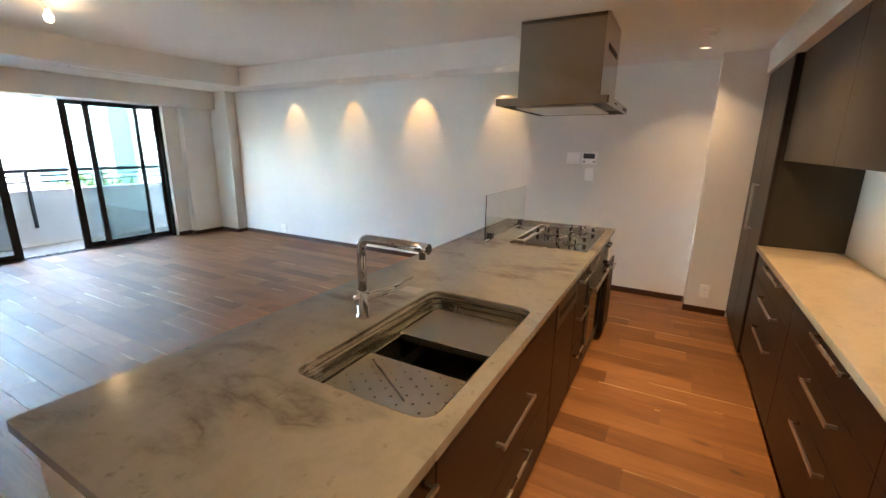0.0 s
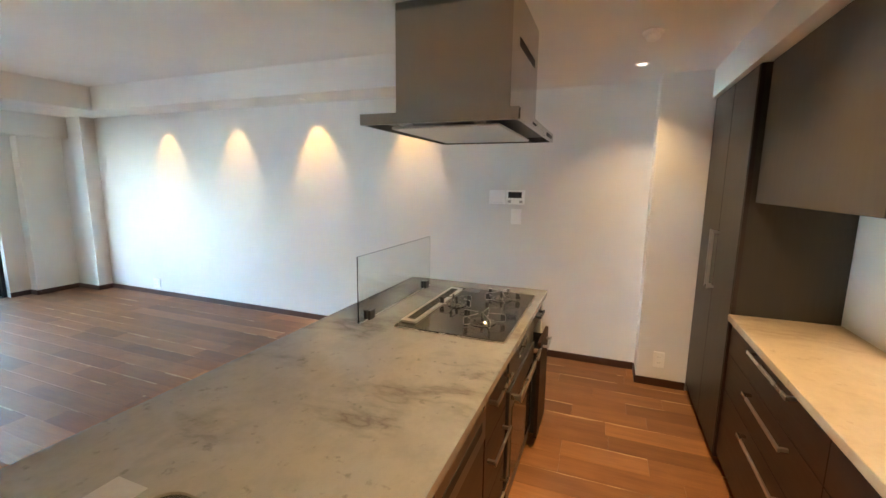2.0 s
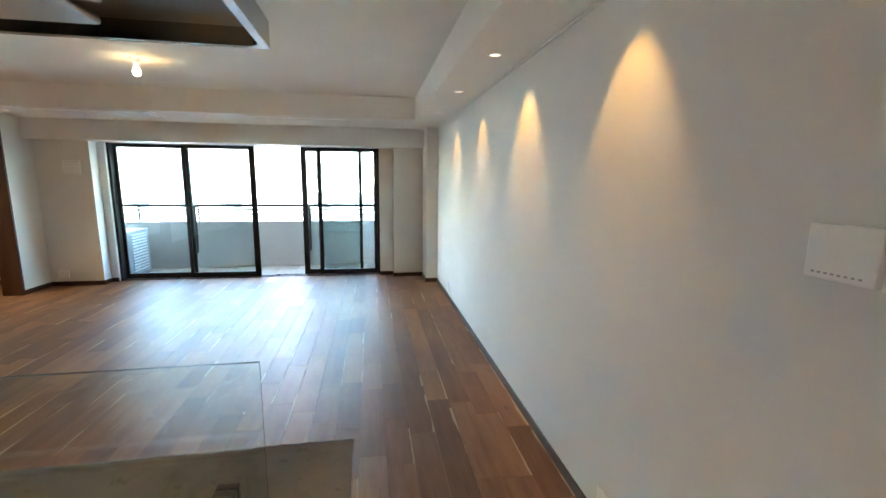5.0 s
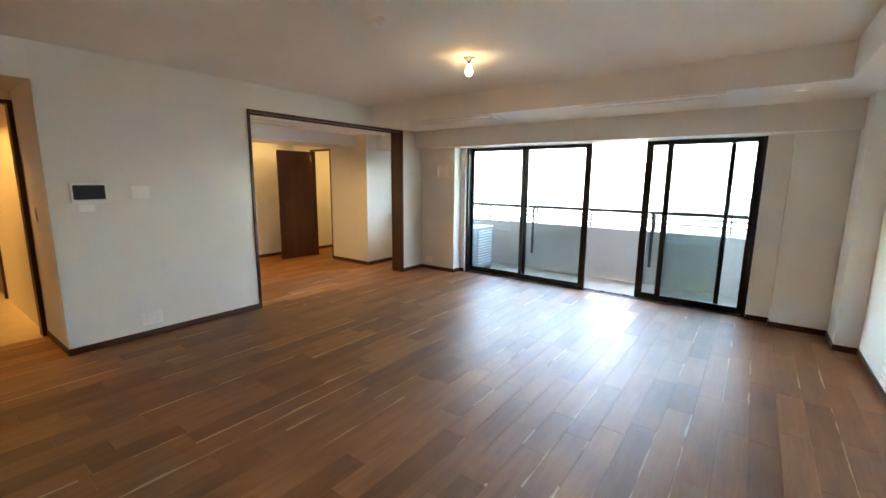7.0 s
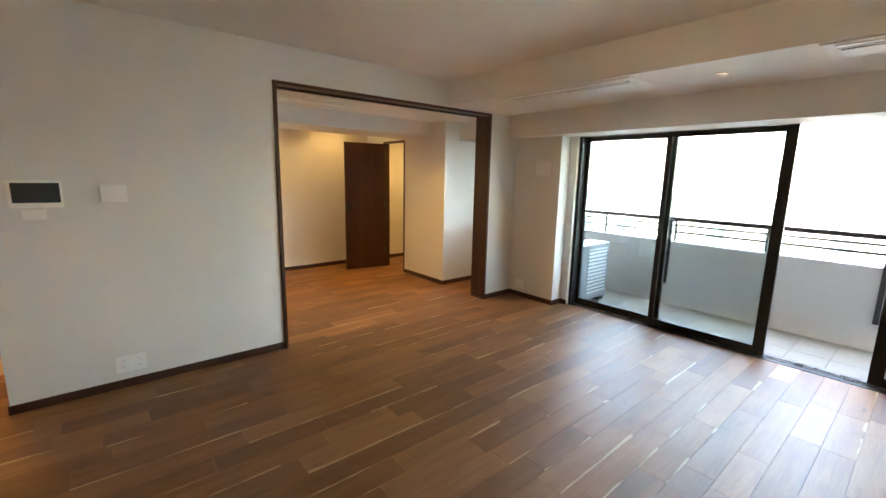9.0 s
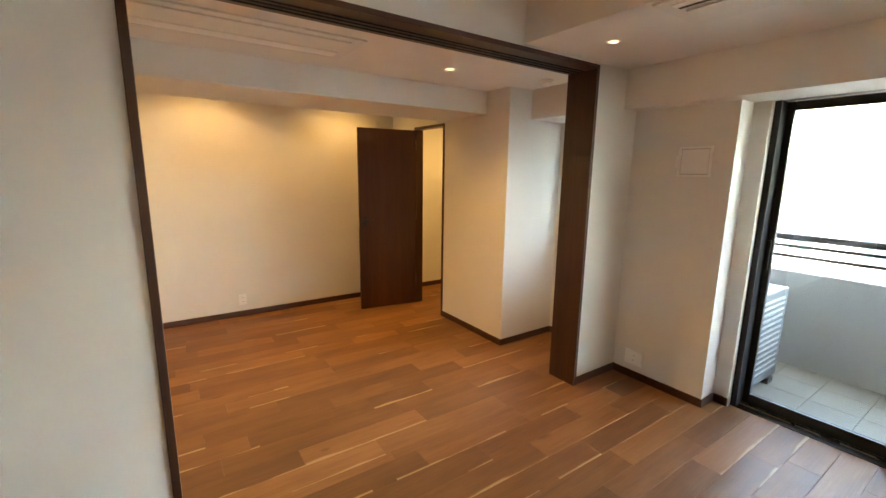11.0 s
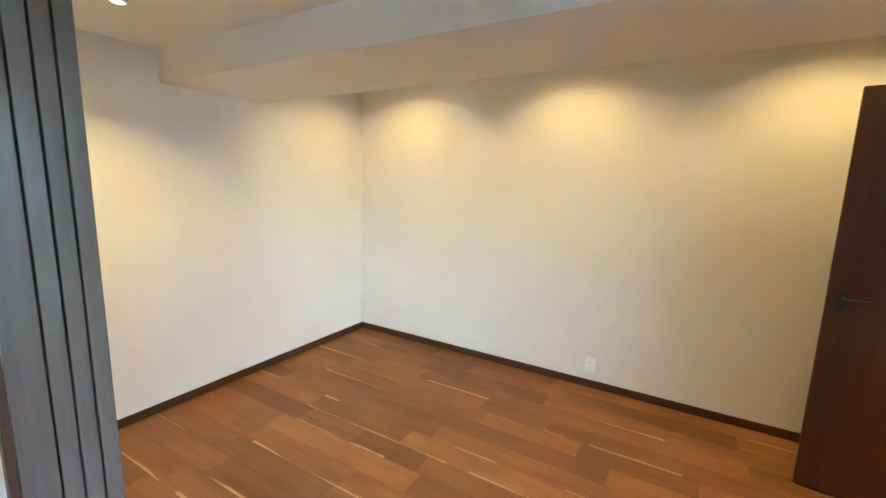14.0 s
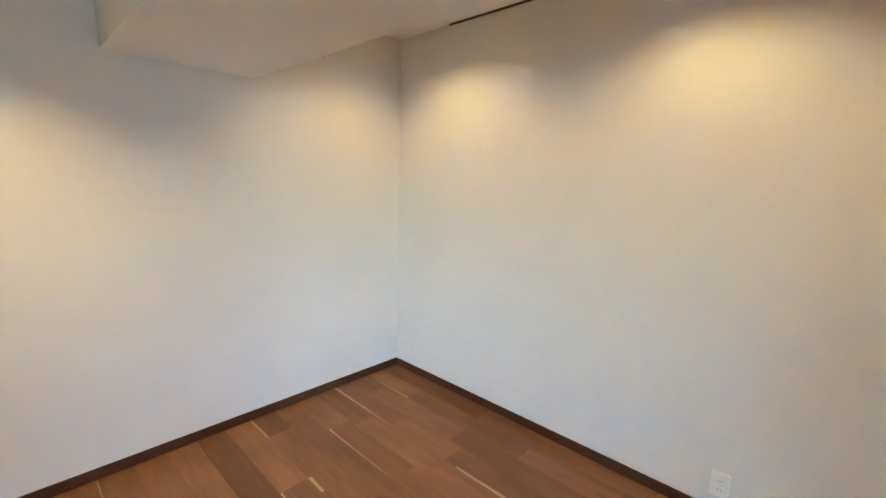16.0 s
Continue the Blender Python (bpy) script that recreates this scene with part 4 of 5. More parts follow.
gr = part("vent_frame", slab(bmesh.new(), rounded(-0.652, -0.575, 2.845, 3.515, 0.008, 3), [rounded(-0.637, -0.594, 2.880, 3.485, 0.004, 2)], ZH + 0.009, ZH + 0.018), M_GRILLE, hob, "satin steel exhaust frame")
part("vent_floor", B(-0.646, -0.581, 2.861, 3.501, ZH + 0.0092, ZH + 0.011), M_BLACK, gr)
bm = bmesh.new()
for k in range(56):
    y = 2.88 + 0.0109 * k
    box(bm, -0.638, -0.593, y, y + 0.003, ZH + 0.013, ZH + 0.017)
for x in (-0.626, -0.6155, -0.605):
    box(bm, x - 0.0015, x + 0.0015, 2.876, 3.489, ZH + 0.014, ZH + 0.018)
part("vent_mesh", bm, M_DARKSTEEL, gr)
# thin dark steel rectangle on the glass beside the vent
part("corner_patch", B(-0.565, -0.470, 3.475, 3.545, ZH + 0.009, ZH + 0.0095), M_DARKSTEEL, hob)


def burner(x, y, r, turn):
    z = ZH + 0.009
    bm = lathe(bmesh.new(), (x, y, z), [(r, 0.0), (r, 0.003), (r * 0.92, 0.006), (r * 0.80, 0.004), (r * 0.60, 0.006), (r * 0.56, 0.014), (r * 0.48, 0.017), (r * 0.26, 0.018), (r * 0.22, 0.014), (0.0, 0.014)])
    bn = part("burner", bm, M_BURNER, hob, "polished steel burner")
    part("sensor", lathe(bmesh.new(), (x, y, z + 0.015), [(0.007, 0.0), (0.007, 0.030), (0.005, 0.034), (0.0, 0.034)], 16), M_DARKSTEEL, bn)
    for k in range(5):
        a = turn + 2 * math.pi * k / 5
        c, s = math.cos(a), math.sin(a)

        def at(rad, h):
            return (x + c * rad, y + s * rad, z + h)
        ring = tube(bmesh.new(), [at(r + 0.004, 0.006), at(r + 0.034, 0.006), at(r + 0.042, 0.012), at(r + 0.042, 0.036), at(r + 0.036, 0.042), at(r * 0.42, 0.046)], 0.0021, 8)
        part("pan_support", ring, M_SATIN, bn)
        w = Vector((-s, c, 0)) * 0.002
        bm = bmesh.new()
        quad = [at(r + 0.020, 0.010), at(r + 0.041, 0.010), at(r + 0.041, 0.039), at(r + 0.020, 0.043)]
        f1 = [bm.verts.new(Vector(p) + w) for p in quad]
        f2 = [bm.verts.new(Vector(p) - w) for p in quad]
        bm.faces.new(f1)
        bm.faces.new(f2[::-1])
        for i in range(4):
            bm.faces.new((f1[i], f2[i], f2[(i + 1) % 4], f1[(i + 1) % 4]))
        part("support_blade", bm, M_IRON, bn)


burner(-0.300, 2.985, 0.064, 0.3)
burner(-0.500, 3.195, 0.048, 0.9)
burner(-0.310, 3.400, 0.058, 0.1)

# ---- glass guard ----
guard = thing("glass_guard", (-0.822, 3.17, ZC), "clear frameless glass splash guard on the island", "glass screen")
g = part("pane", B(-0.825, -0.819, 2.756, 3.579, ZC + 0.003, 1.163, bevel=0.001, seg=1), M_GUARD, guard)
for y in (2.85, 3.50):
    bm = B(-0.842, -0.8255, y - 0.022, y + 0.022, ZC, ZC + 0.045, bevel=0.002)
    box(bm, -0.8185, -0.802, y - 0.022, y + 0.022, ZC, ZC + 0.045, bevel=0.002)
    part("clamp", bm, M_DARKSTEEL, guard, "dark metal clamp")
part("seal", B(-0.828, -0.816, 2.76, 3.575, ZC + 0.0003, ZC + 0.003), M_PLASTIC2, guard)

# ---- range hood ----
hood = thing("range_hood", (-0.43, 3.17, 1.724), "brushed stainless steel island range hood with a flat canopy", "range hood")
part("chimney", B(-0.676, -0.176, 2.855, 3.445, 1.765, 2.252, bevel=0.003), M_STEEL, hood)
CX0, CX1, CY0, CY1 = -0.766, -0.106, 2.71, 3.642
bm = slab(bmesh.new(), rounded(CX0, CX1, CY0, CY1, 0.005, 2), [rounded(CX0 + 0.013, CX1 - 0.013, CY0 + 0.013, CY1 - 0.013, 0.02, 3)], 1.724, 1.762)
canopy = part("canopy", bm, M_STEEL, hood)
part("canopy_top", B(CX0 + 0.001, CX1 - 0.001, CY0 + 0.001, CY1 - 0.001, 1.762, 1.767), M_STEEL, hood)
part("inner_roof", B(CX0 + 0.012, CX1 - 0.012, CY0 + 0.012, CY1 - 0.012, 1.752, 1.7615), M_DARKSTEEL, hood)
part("baffle_plate", B(-0.668, -0.204, 2.800, 3.452, 1.714, 1.726, bevel=0.005), M_PLATE, hood, "pale smooth baffle plate under the canopy")
for x, y in ((-0.60, 2.80), (-0.28, 2.80), (-0.60, 3.45), (-0.28, 3.45)):
    part("plate_latch", B(x - 0.018, x + 0.018, y - 0.03, y + 0.03, 1.726, 1.752, bevel=0.002), M_SATIN, hood)
part("exhaust_slot", B(-0.1765, -0.1745, 3.00, 3.36, 2.055, 2.09), M_BLACK, hood)
for k in range(5):
    part("button", B(CX1, CX1 + 0.003, 3.40 + 0.036 * k, 3.422 + 0.036 * k, 1.735, 1.752, bevel=0.001, seg=1), M_IRON, canopy)
part("switch_slot", B(CX1, CX1 + 0.0015, 2.98, 3.06, 1.740, 1.747), M_BLACK, canopy)


# ---- back counter, wall units, tall unit ----
BX = 0.838
edges = [-0.60, 0.50, 1.55, 2.60, 3.645]
spans = [None, (0.79, 1.15), (1.825, 2.178), (2.83, 3.26)]
for (y0, y1), hs in zip(zip(edges, edges[1:]), spans):
    drawer_unit("back_drawer_unit", "dark espresso three-drawer base unit under the back counter", "back counter units", BX, XE - 0.005, y0, y1,
                [(0.075, 0.45, 0.408), (0.45, 0.645, 0.602), (0.645, 0.812, 0.792)], -1, hs or (-0.2, 0.2))
tagged(part("back_worktop", B(0.816, XE - 0.002, -0.60, 3.642, ZC - 0.034, ZC, bevel=0.003), M_STONE2), "pale beige stone back counter under the wall units", "worktop")

tall = thing("tall_cabinet", (1.06, 4.09, 0), "taupe wood-grain tall cabinet with two long upright handles", "cabinet")
part("carcass", B(0.845, XE - 0.003, 3.650, 4.527, 0.05, 2.068), M_CABV, tall)
part("toe_kick", B(0.875, XE - 0.003, 3.655, 4.525, 0.0, 0.05), M_BLACK, tall)
for y0, y1, hy in ((3.652, 4.062, 4.035), (4.066, 4.525, 4.093)):
    dr = part("door", B(0.822, 0.842, y0, y1, 0.055, 2.064, bevel=0.002, seg=1), M_CABV, tall)
    bar_handle(dr, "z", hy, None, 0.822, 0.89, 1.24, -0.028, M_SATIN)
part("edge_strip", B(0.826, 0.846, 3.6455, 3.6505, 0.05, 2.066), M_CAB, tall)

for y0, y1 in ((-0.60, 0.45), (0.45, 1.52), (1.52, 2.58), (2.58, 3.60)):
    wu = thing("wall_unit", (1.09, (y0 + y1) / 2, 1.42), "taupe wood-grain wall cabinet over the back counter", "cabinet", "wall units")
    part("carcass", B(0.88, XE - 0.003, y0 + 0.001, y1 - 0.001, 1.440, 2.068), M_CABV, wu)
    part("door", B(0.858, 0.878, y0 + 0.0015, y1 - 0.0015, 1.420, 2.062, bevel=0.002, seg=1), M_CABV, wu)


# ---- lamps and ceiling fittings ----
def downlight(x, y, z, energy, degrees, blend, aim=(0, 0, -1), color=WARM, r=0.030, group="ceiling downlights", label="small round recessed downlight, lit warm"):
    dl = thing("downlight", (x, y, z), label, "downlight", group)
    bm = bmesh.new()
    n = 24
    for (ra, za), (rb, zb) in (((r + 0.010, 0.0), (r + 0.008, -0.004)), ((r + 0.008, -0.004), (r, -0.004)), ((r, -0.004), (r - 0.006, -0.001))):
        cyl(bm, (x, y, z + za - 0.0002), (x, y, z + zb - 0.0003), ra, rb, n, caps=False)
    part("trim_ring", bm, M_WHITE, dl)
    part("lens", cyl(bmesh.new(), (x, y, z - 0.0035), (x, y, z - 0.0005), r - 0.001, n=n), M_LED, dl, "glowing lens")
    if energy:
        spot(x, y, z - 0.008, energy, degrees, blend, color, aim)
    return dl


for x, share in ((-1.49, 1.0), (-2.57, 1.25), (-3.65, 0.8), (-4.75, 0.95)):
    downlight(x, 4.55, Z_LOW, SCALLOP * share, 60, 0.65, (0, 0.36, -1), (1.0, 0.55, 0.17))
for x, y in ((-5.72, 4.10), (-5.80, 1.80), (-5.76, -0.32)):
    downlight(x, y, Z_LOW, 0.10, 80, 0.9)
downlight(0.345, 4.24, 2.25, KITCHEN * 0.27, 112, 1.0)
downlight(0.36, 2.72, Z_KIT, KITCHEN, 130, 1.0)
downlight(0.36, 1.00, Z_KIT, KITCHEN * 0.8, 130, 1.0)
for x in (-2.66, -4.05, -5.40):
    downlight(x, -3.04, 2.53, WASH, 132, 0.65, (0, 0, -1), AMBER)
for x, y in ((-2.61, -1.335), (-5.36, -1.30)):
    downlight(x, y, 2.245, BEDSPOT, 124, 0.9, (0, 0, -1), AMBER)
downlight(-6.75, -2.75, 2.53, 0.8, 140, 0.8, (0, 0, -1), AMBER)
for y in (-2.0, -3.1, -4.5):
    downlight(-1.45, y, 2.24, HALL, 130, 0.8, (0, 0, -1), GOLD)
for y in (0.6, 1.9, 3.05):
    downlight(1.15, y, 1.439, UNDER, 135, 1.0, (0, 0, -1), WARM, 0.03, "under-cabinet lights", "small round light under the wall cabinet, lit warm")

bulb = thing("ceiling_bulb", (-4.19, 1.83, Z_UP), "bare lit light bulb in a white ceiling socket", "light bulb")
part("ceiling_rose", lathe(bmesh.new(), (-4.19, 1.83, Z_UP), [(0.048, 0.0), (0.048, -0.008), (0.040, -0.014), (0.028, -0.016), (0.026, -0.030), (0.0, -0.030)]), M_PLASTIC, bulb)
part("socket", cyl(bmesh.new(), (-4.19, 1.83, Z_UP - 0.03), (-4.19, 1.83, Z_UP - 0.058), 0.016, 0.017, 20), M_PLASTIC, bulb)
part("bulb_glass", lathe(bmesh.new(), (-4.19, 1.83, Z_UP - 0.058), [(0.013, 0.0), (0.016, -0.014), (0.027, -0.034), (0.032, -0.052), (0.028, -0.072), (0.015, -0.086), (0.0, -0.089)]), M_BULB, bulb, "glowing frosted glass")
pl = new("bulb_light", bpy.data.lights.new("bulb_light", "POINT"))
pl.data.energy, pl.data.color, pl.data.shadow_soft_size = BULB, (1.0, 0.60, 0.25), 0.036
pl.location = (-4.19, 1.83, Z_UP - 0.15)


def detector(x, y, z):
    d = thing("smoke_detector", (x, y, z), "round white smoke detector on the ceiling", "smoke detector")
    part("base", lathe(bmesh.new(), (x, y, z), [(0.05, 0.0), (0.05, -0.010), (0.046, -0.016), (0.0, -0.016)]), M_PLASTIC, d)
    part("sensor", lathe(bmesh.new(), (x, y, z - 0.016), [(0.034, 0.0), (0.036, -0.010), (0.028, -0.026), (0.018, -0.030), (0.0, -0.030)]), M_PLASTIC, d)


detector(-3.12, 1.82, Z_UP)
detector(0.355, 3.63, 2.25)
detector(-6.15, -1.15, 2.245)


def cassette(x0, x1, y0, y1, z, along):
    """A slim ceiling air-conditioner panel with an air slot."""
    c = thing("ceiling_air_conditioner", ((x0 + x1) / 2, (y0 + y1) / 2, z), "slim white ceiling air-conditioner panel with an air slot", "air conditioner", "ceiling air conditioners")
    part("frame", B(x0, x1, y0, y1, z - 0.012, z - 0.0005, bevel=0.004), M_SHEET, c)
    if along == "y":
        part("grille", B(x0 + 0.05, x0 + 0.24, y0 + 0.07, y1 - 0.07, z - 0.020, z - 0.012, bevel=0.003), M_SHEET, c)
        part("air_slot", B(x0 + 0.27, x0 + 0.30, y0 + 0.06, y1 - 0.06, z - 0.0135, z - 0.0121), M_BLACK, c)
        part("flap", B(x0 + 0.305, x1 - 0.04, y0 + 0.06, y1 - 0.06, z - 0.019, z - 0.012, bevel=0.003), M_PLASTIC, c)
    else:
        part("grille", B(x0 + 0.07, x1 - 0.07, y0 + 0.20, y1 - 0.05, z - 0.020, z - 0.012, bevel=0.003), M_SHEET, c)
        part("air_slot", B(x0 + 0.06, x1 - 0.06, y0 + 0.055, y0 + 0.065, z - 0.0135, z - 0.0121), M_BLACK, c)
        part("flap", B(x0 + 0.06, x1 - 0.06, y0 + 0.075, y0 + 0.17, z - 0.019, z - 0.012, bevel=0.003), M_PLASTIC, c)


cassette(-5.825, -5.435, 2.36, 3.60, Z_LOW, "y")
cassette(-5.825, -5.435, 0.08, 1.33, Z_LOW, "y")
cassette(-4.64, -3.44, -1.50, -1.05, 2.245, "x")
structure("picture_rail", B(-6.10, -0.865, YN - 0.022, YN - 0.010, Z_LOW - 0.0125, Z_LOW - 0.0005), M_SHEET, "slim white metal picture rail along the top of the long wall", "rail")
structure("picture_rail_bedroom", B(-5.9, -2.5, BED_S + 0.008, BED_S + 0.018, 2.519, 2.5295), M_TRIM, "slim dark picture rail at the bedroom ceiling", "rail")
vent = thing("wall_vent", (-4.9, YN, 2.22), "row of small white vent slits high on the wall", "vent")
for k in range(6):
    part("slit", B(-5.12 + 0.11 * k, -5.05 + 0.11 * k, YN - 0.006, YN, 2.205, 2.235, bevel=0.002), M_SHEET, vent)


# ---- wall plates ----
def outlet(name, label, category, axis, fixed, sign, a0, a1, z0, z1, holes=(), group="wall outlets"):
    """A wall plate on the plane axis = fixed, standing out by sign. holes: (along, up, kind)."""
    def slab_at(u0, u1, v0, v1, d0, d1, **kw):
        p, q = sorted((fixed + sign * d0, fixed + sign * d1))
        return B(p, q, u0, u1, v0, v1, **kw) if axis == "x" else B(u0, u1, p, q, v0, v1, **kw)
    am = (a0 + a1) / 2
    o = thing(name, (fixed, am, z0) if axis == "x" else (am, fixed, z0), label, category, group)
    part("plate", slab_at(a0, a1, z0, z1, 0.0005, 0.012, bevel=0.003), M_PLASTIC, o)
    for u, v, kind in holes:
        if kind == "socket":
            s = part("socket", slab_at(u - 0.017, u + 0.017, v - 0.014, v + 0.014, 0.012, 0.0135, bevel=0.002, seg=1), M_PLASTIC, o)
            for du in (-0.006, 0.006):
                part("pin_slot", slab_at(u + du - 0.001, u + du + 0.001, v - 0.004, v + 0.004, 0.0135, 0.0139), M_BLACK, s)
        else:
            part("rocker", slab_at(u - 0.016, u + 0.016, v - 0.022, v + 0.022, 0.012, 0.015, bevel=0.002, seg=1), M_PLASTIC, o)
    return o


def duplex(name, label, axis, fixed, sign, a0, a1, z0, z1, cols=1):
    hs = []
    for c in range(cols):
        u = a0 + (a1 - a0) * (c + 0.5) / cols
        hs += [(u, z0 + (z1 - z0) * 0.32, "socket"), (u, z0 + (z1 - z0) * 0.68, "socket")]
    return outlet(name, label, "outlet", axis, fixed, sign, a0, a1, z0, z1, hs)


duplex("wall_outlet", "white double power outlet low on the long wall", "y", YN, -1, -1.51, -1.435, 0.075, 0.195)
duplex("wall_outlet", "white power outlet plate low on the long wall", "y", YN, -1, -5.255, -5.135, 0.095, 0.215, 2)
duplex("wall_outlet", "white power outlet on the pier beside the tall cabinet", "y", 4.53, -1, 0.598, 0.672, 0.15, 0.27)
duplex("wall_outlet", "white wide power outlet plate below the intercom", "y", YS, 1, -2.58, -2.405, 0.115, 0.24, 2)
duplex("wall_outlet", "white blank outlet plate on the window pier", "x", -6.55, 1, -0.54, -0.40, 0.11, 0.22)
duplex("wall_outlet", "white power outlet low on the bedroom wall", "y", BED_S, 1, -4.315, -4.24, 0.125, 0.245)
duplex("wall_outlet", "white wide power outlet plate on the bedroom side wall", "x", BED_E, -1, -1.15, -0.99, 0.09, 0.21, 2)
outlet("wall_switch", "white light switch plate on the hall reveal", "switch", "x", -1.87, 1, -1.16, -1.09, 1.12, 1.24, [(-1.125, 1.18, "rocker")], "wall switches")
outlet("wall_switch", "white switch plate over the back counter", "switch", "x", XE, -1, 3.05, 3.12, 1.02, 1.14, [(3.085, 1.08, "rocker")], "wall switches")

ctl = thing("heater_control", (-0.70, YN, 1.32), "plain white floor-heating control box on the long wall", "control panel")
part("case", B(-0.762, -0.622, YN - 0.030, YN - 0.0005, 1.318, 1.435, bevel=0.004), M_PLASTIC, ctl)
for k in range(8):
    part("vent_dot", B(-0.745 + 0.013 * k, -0.739 + 0.013 * k, YN - 0.0308, YN - 0.030, 1.330, 1.334), M_PLASTIC2, ctl)
th = thing("bath_remote", (-0.53, YN, 1.32), "white water-heater remote with a grey display", "control panel")
part("case", B(-0.610, -0.458, YN - 0.038, YN - 0.0005, 1.318, 1.437, bevel=0.004), M_PLASTIC, th)
part("display", B(-0.592, -0.478, YN - 0.0392, YN - 0.038, 1.372, 1.423), M_SCREEN, th)
for k in range(2):
    part("button", B(-0.596 + 0.10 * k, -0.568 + 0.10 * k, YN - 0.0405, YN - 0.038, 1.330, 1.352, bevel=0.002, seg=1), M_PLASTIC2, th)
sw = thing("wall_switch", (-0.525, YN, 1.145), "white light switch plate below the heater remote", "switch", "wall switches")
part("plate", B(-0.568, -0.482, YN - 0.018, YN - 0.0005, 1.148, 1.278, bevel=0.004), M_PLASTIC, sw)
for k in range(3):
    part("rocker", B(-0.545, -0.505, YN - 0.0215, YN - 0.018, 1.165 + 0.034 * k, 1.194 + 0.034 * k, bevel=0.002, seg=1), M_PLASTIC, sw)

ic = thing("intercom", (-2.13, YS, 1.29), "white wall intercom with a dark screen", "intercom")
part("case", B(-2.252, -2.008, YS + 0.0005, YS + 0.028, 1.288, 1.452, bevel=0.005), M_PLASTIC, ic)
part("screen", B(-2.240, -2.025, YS + 0.028, YS + 0.0295, 1.318, 1.438), M_SCREEN, ic)
part("paper_tag", B(-2.164, -2.057, YS + 0.0005, YS + 0.004, 1.215, 1.275), M_PLASTIC, ic)
bs = thing("blank_plate", (-2.505, YS, 1.31), "plain white square wall plate beside the intercom", "wall plate")
part("plate", B(-2.577, -2.433, YS + 0.0005, YS + 0.014, 1.312, 1.428, bevel=0.003), M_PLASTIC, bs)

iv = thing("air_inlet", (-6.55, -0.19, 1.55), "white square wall air inlet with a filter cover", "vent")
bm = B(-6.5495, -6.532, -0.296, -0.090, 1.543, 1.556, bevel=0.002)
box(bm, -6.5495, -6.532, -0.296, -0.090, 1.723, 1.736, bevel=0.002)
box(bm, -6.5495, -6.532, -0.296, -0.283, 1.556, 1.723, bevel=0.002)
box(bm, -6.5495, -6.532, -0.103, -0.090, 1.556, 1.723, bevel=0.002)
part("frame", bm, M_PLASTIC, iv)
# greyer backing: the shade around the cover is put into its colour
part("shadow_gap", B(-6.5495, -6.546, -0.2828, -0.1032, 1.5562, 1.7228), M_EDGE, iv)
part("cover", B(-6.5455, -6.537, -0.277, -0.109, 1.562, 1.717, bevel=0.003), M_PLASTIC, iv, "white filter cover")
part("latch", B(-6.5495, -6.528, -0.308, -0.2965, 1.60, 1.68, bevel=0.003), M_PLASTIC, iv)


# ---- floors: walnut boards 150 mm wide laid along x ----
WIDTH = 0.15
frng = random.Random(21)
floor = tagged(part("floor", B(-6.95, XE, -3.60, YN, -0.06, -0.0125), M_SUB), "walnut plank floor with pale sapwood streaks and a satin sheen", "floor", "", "structure")


def board_mesh(length, width=WIDTH):
    """One board, its top at z = 0, with chamfered upper edges and its own lengthwise coordinates."""
    l, w, c, g = length / 2, width / 2, 0.0005, 0.0006
    verts, faces = [], []
    for dx, dy, z in ((l - g, w - g, -0.012), (l - g, w - g, -c), (l - g - c, w - g - c, 0.0)):
        verts += [(-dx, -dy, z), (dx, -dy, z), (dx, dy, z), (-dx, dy, z)]
    for k in range(2):
        for i in range(4):
            j = (i + 1) % 4
            faces.append((4 * k + i, 4 * k + j, 4 * k + 4 + j, 4 * k + 4 + i))
    faces.append((8, 9, 10, 11))
    return verts, faces


def board_uv(me):
    uv = me.uv_layers.new(name="board")
    for lp in me.loops:
        v = me.vertices[lp.vertex_index].co
        uv.data[lp.index].uv = (v.x, v.y)


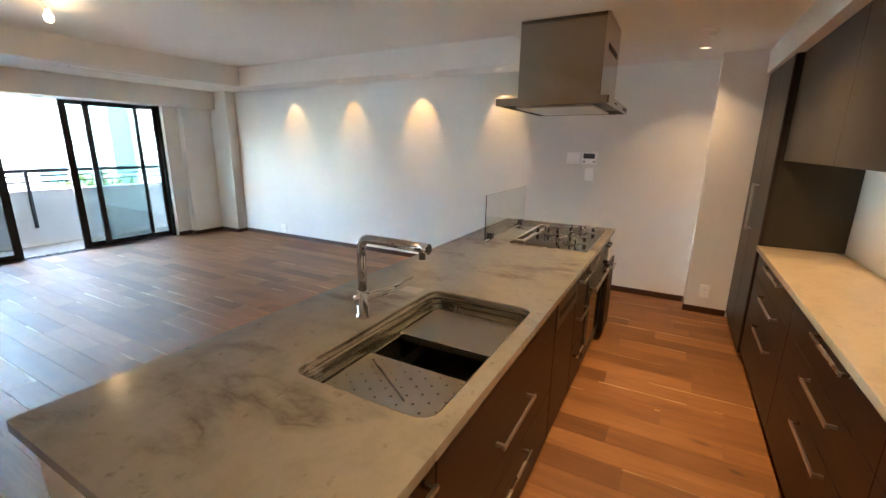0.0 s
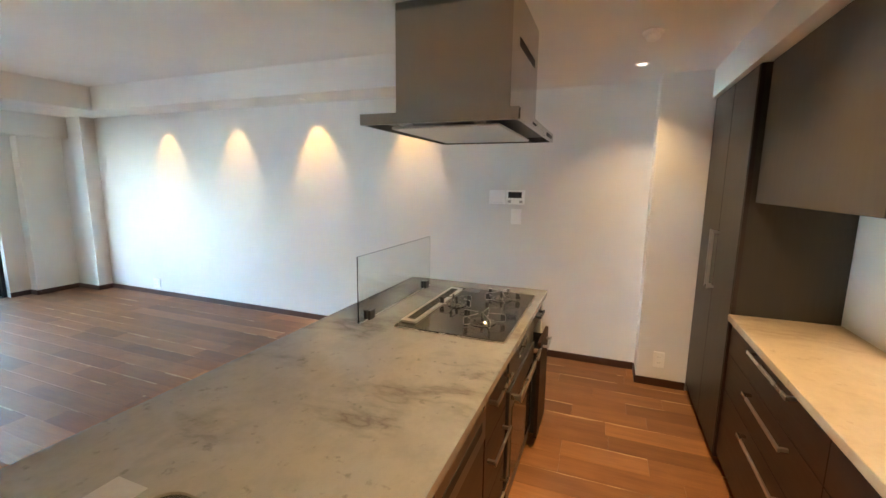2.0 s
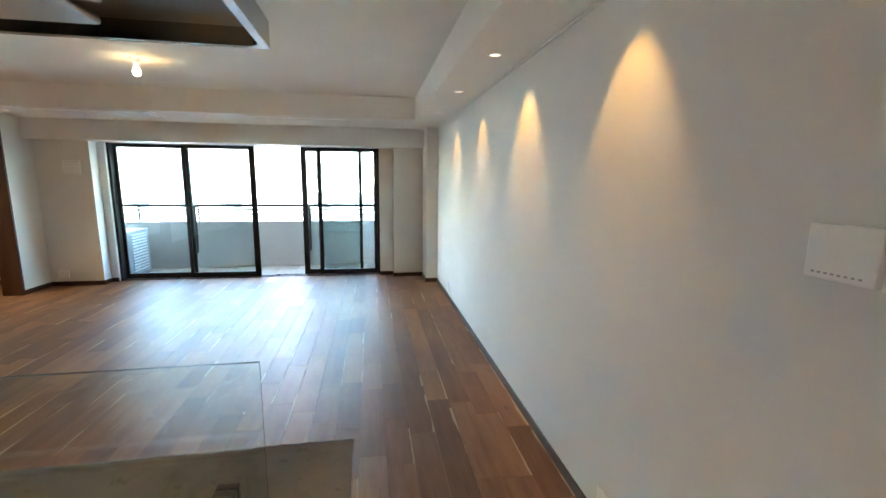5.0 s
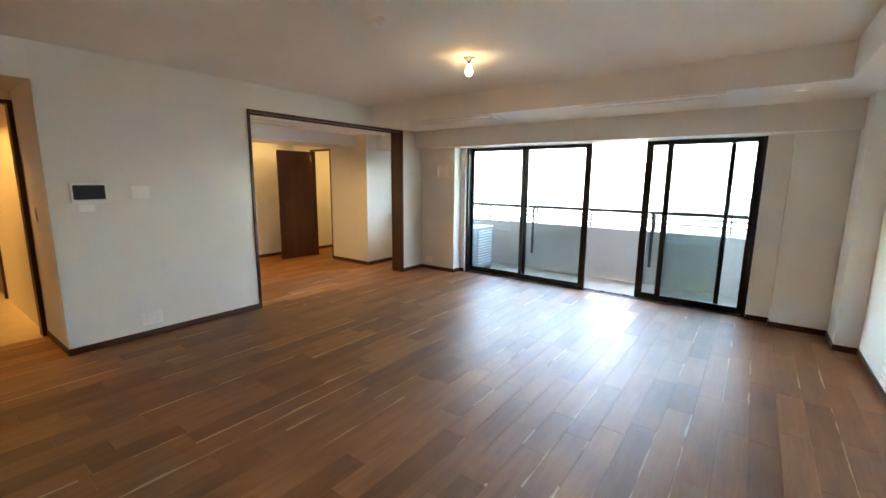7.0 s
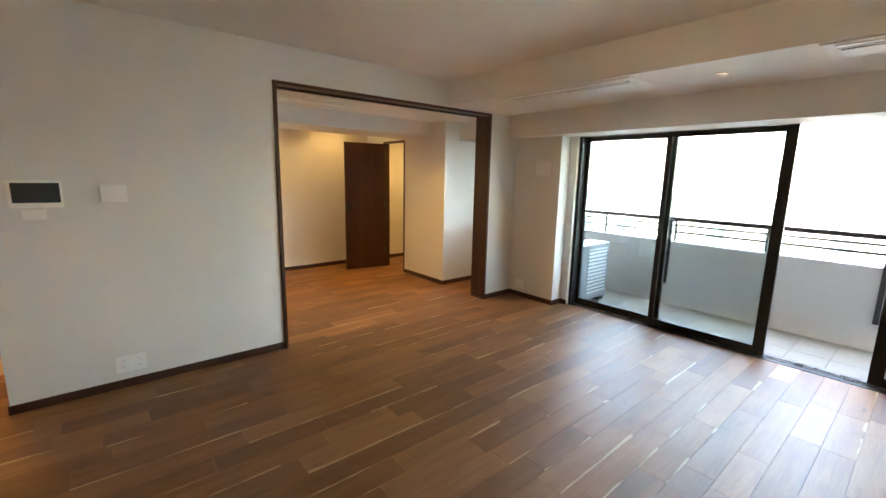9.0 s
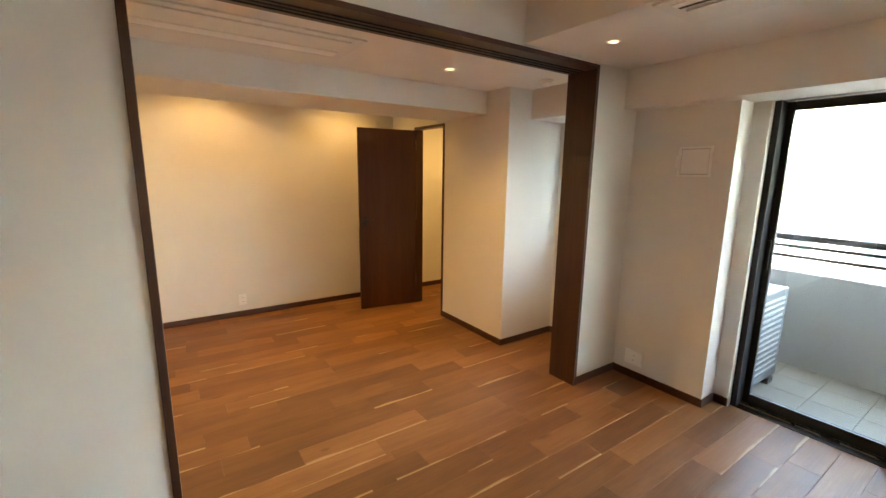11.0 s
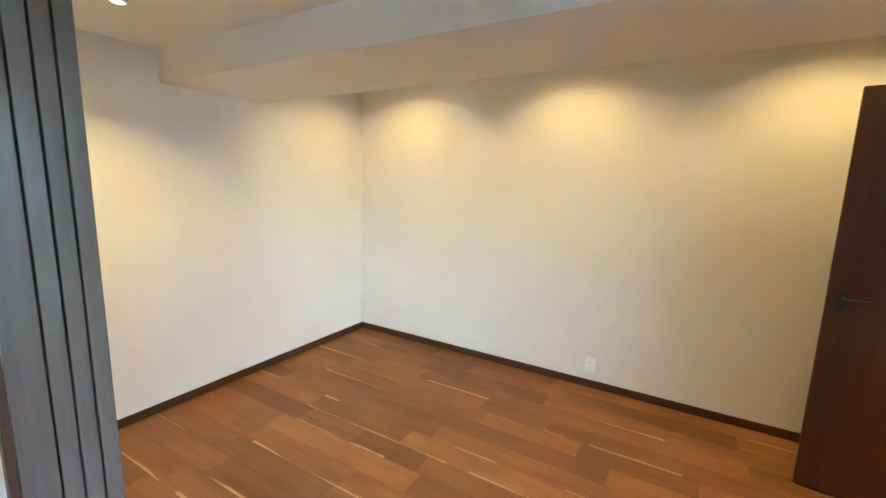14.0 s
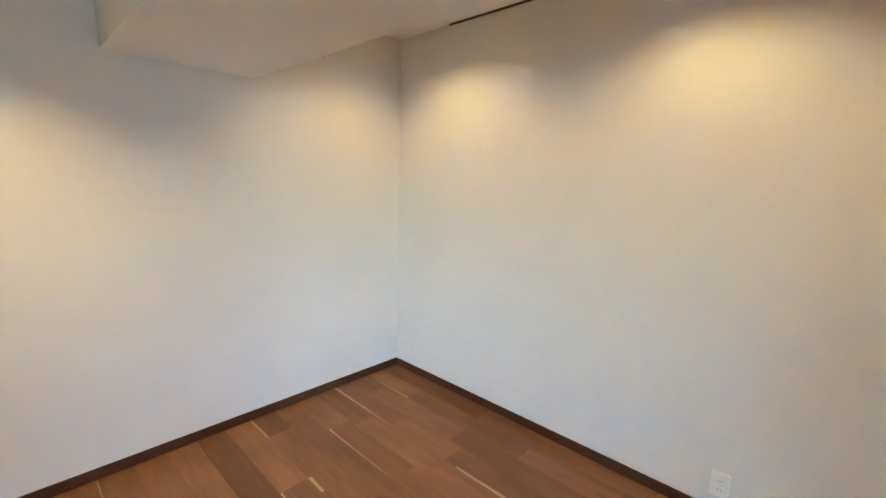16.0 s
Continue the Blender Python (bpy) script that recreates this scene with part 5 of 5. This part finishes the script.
LENGTHS = (0.455, 0.606, 0.758, 0.91, 1.06)
shared = {}
far_v, far_f, far_uv = [], [], []
regions = [(-6.765, XE, YS, YN, 0.0), (-6.74, BED_E, BED_S, YS, 0.0), (-7.45, -6.74, BED_S, -1.60, 0.0), (-1.87, -0.90, -1.40, YS, 0.0)]
for x0, x1, y0, y1, z in regions:
    y = y0
    while y < y1 - 0.004:
        w = min(WIDTH, y1 - y)
        x = x0
        first = True
        while x < x1 - 0.004:
            length = frng.choice(LENGTHS) * (frng.uniform(0.4, 1.0) if first else 1.0)
            length = round(length, 2) if first else length
            first = False
            if x + length > x1 - 0.12:
                length = x1 - x
            cx, cy = x + length / 2, y + w / 2
            near = (y < 2.2 and -6.9 < cx < -1.1) or (y < YS) or (cx > -0.2 and cx < 0.9 and y > 1.2)
            if near:
                key = (round(length, 3), round(w, 3))
                if key not in shared:
                    v, f = board_mesh(length, w)
                    me = bpy.data.meshes.new("board")
                    me.from_pydata(v, [], f)
                    me.materials.append(M_FLOOR)
                    board_uv(me)
                    shared[key] = me
                ob = new("board", shared[key])
                ob.parent = floor
                ob.location = (cx, cy, z)
            else:
                v, f = board_mesh(length, w)
                n0 = len(far_v)
                far_v += [(a + cx, b + cy, c + z) for a, b, c in v]
                far_uv += [(a, b) for a, b, c in v]
                far_f += [tuple(i + n0 for i in q) for q in f]
            x += length
        y += WIDTH
me = bpy.data.meshes.new("far_boards")
me.from_pydata(far_v, [], far_f)
me.materials.append(M_FLOOR_FAR)
uv = me.uv_layers.new(name="board")
for lp in me.loops:
    uv.data[lp.index].uv = far_uv[lp.vertex_index]
far = new("far_boards", me)
far.parent = floor
tagged(far, kind="stuff")

hall_floor = tagged(part("hall_floor", B(-1.87, -0.90, -5.05, -1.40, -0.06, -0.011), M_SUB), "glossy cream tiled hall floor", "floor", "", "structure")
balcony_floor = tagged(part("balcony_floor", B(-8.15, -7.0, -1.45, 5.9, -0.1118, -0.109), M_SUB), "pale grey balcony floor tiles", "floor", "", "structure")


def tiles(parent, x0, x1, y0, y1, size, top, mat, gap):
    cells = {}
    ny, nx = math.ceil((y1 - y0) / size), math.ceil((x1 - x0) / size)
    for i in range(nx):
        for j in range(ny):
            a0, b0 = x0 + size * i, y0 + size * j
            a1, b1 = min(a0 + size, x1), min(b0 + size, y1)
            key = (round(a1 - a0, 3), round(b1 - b0, 3))
            if key not in cells:
                me = bpy.data.meshes.new("tile")
                bm = box(bmesh.new(), -key[0] / 2 + gap, key[0] / 2 - gap, -key[1] / 2 + gap, key[1] / 2 - gap, -0.009, 0.0)
                bm.to_mesh(me)
                bm.free()
                me.materials.append(mat)
                cells[key] = me
            t = new("tile", cells[key])
            t.parent = parent
            t.location = ((a0 + a1) / 2, (b0 + b1) / 2, top)


tiles(hall_floor, -1.87, -0.90, -5.05, -1.40, 0.60, 0.0, M_HTILE, 0.001)
tiles(balcony_floor, -8.15, -7.0, -1.45, 5.9, 0.30, -0.10, M_BTILE, 0.002)
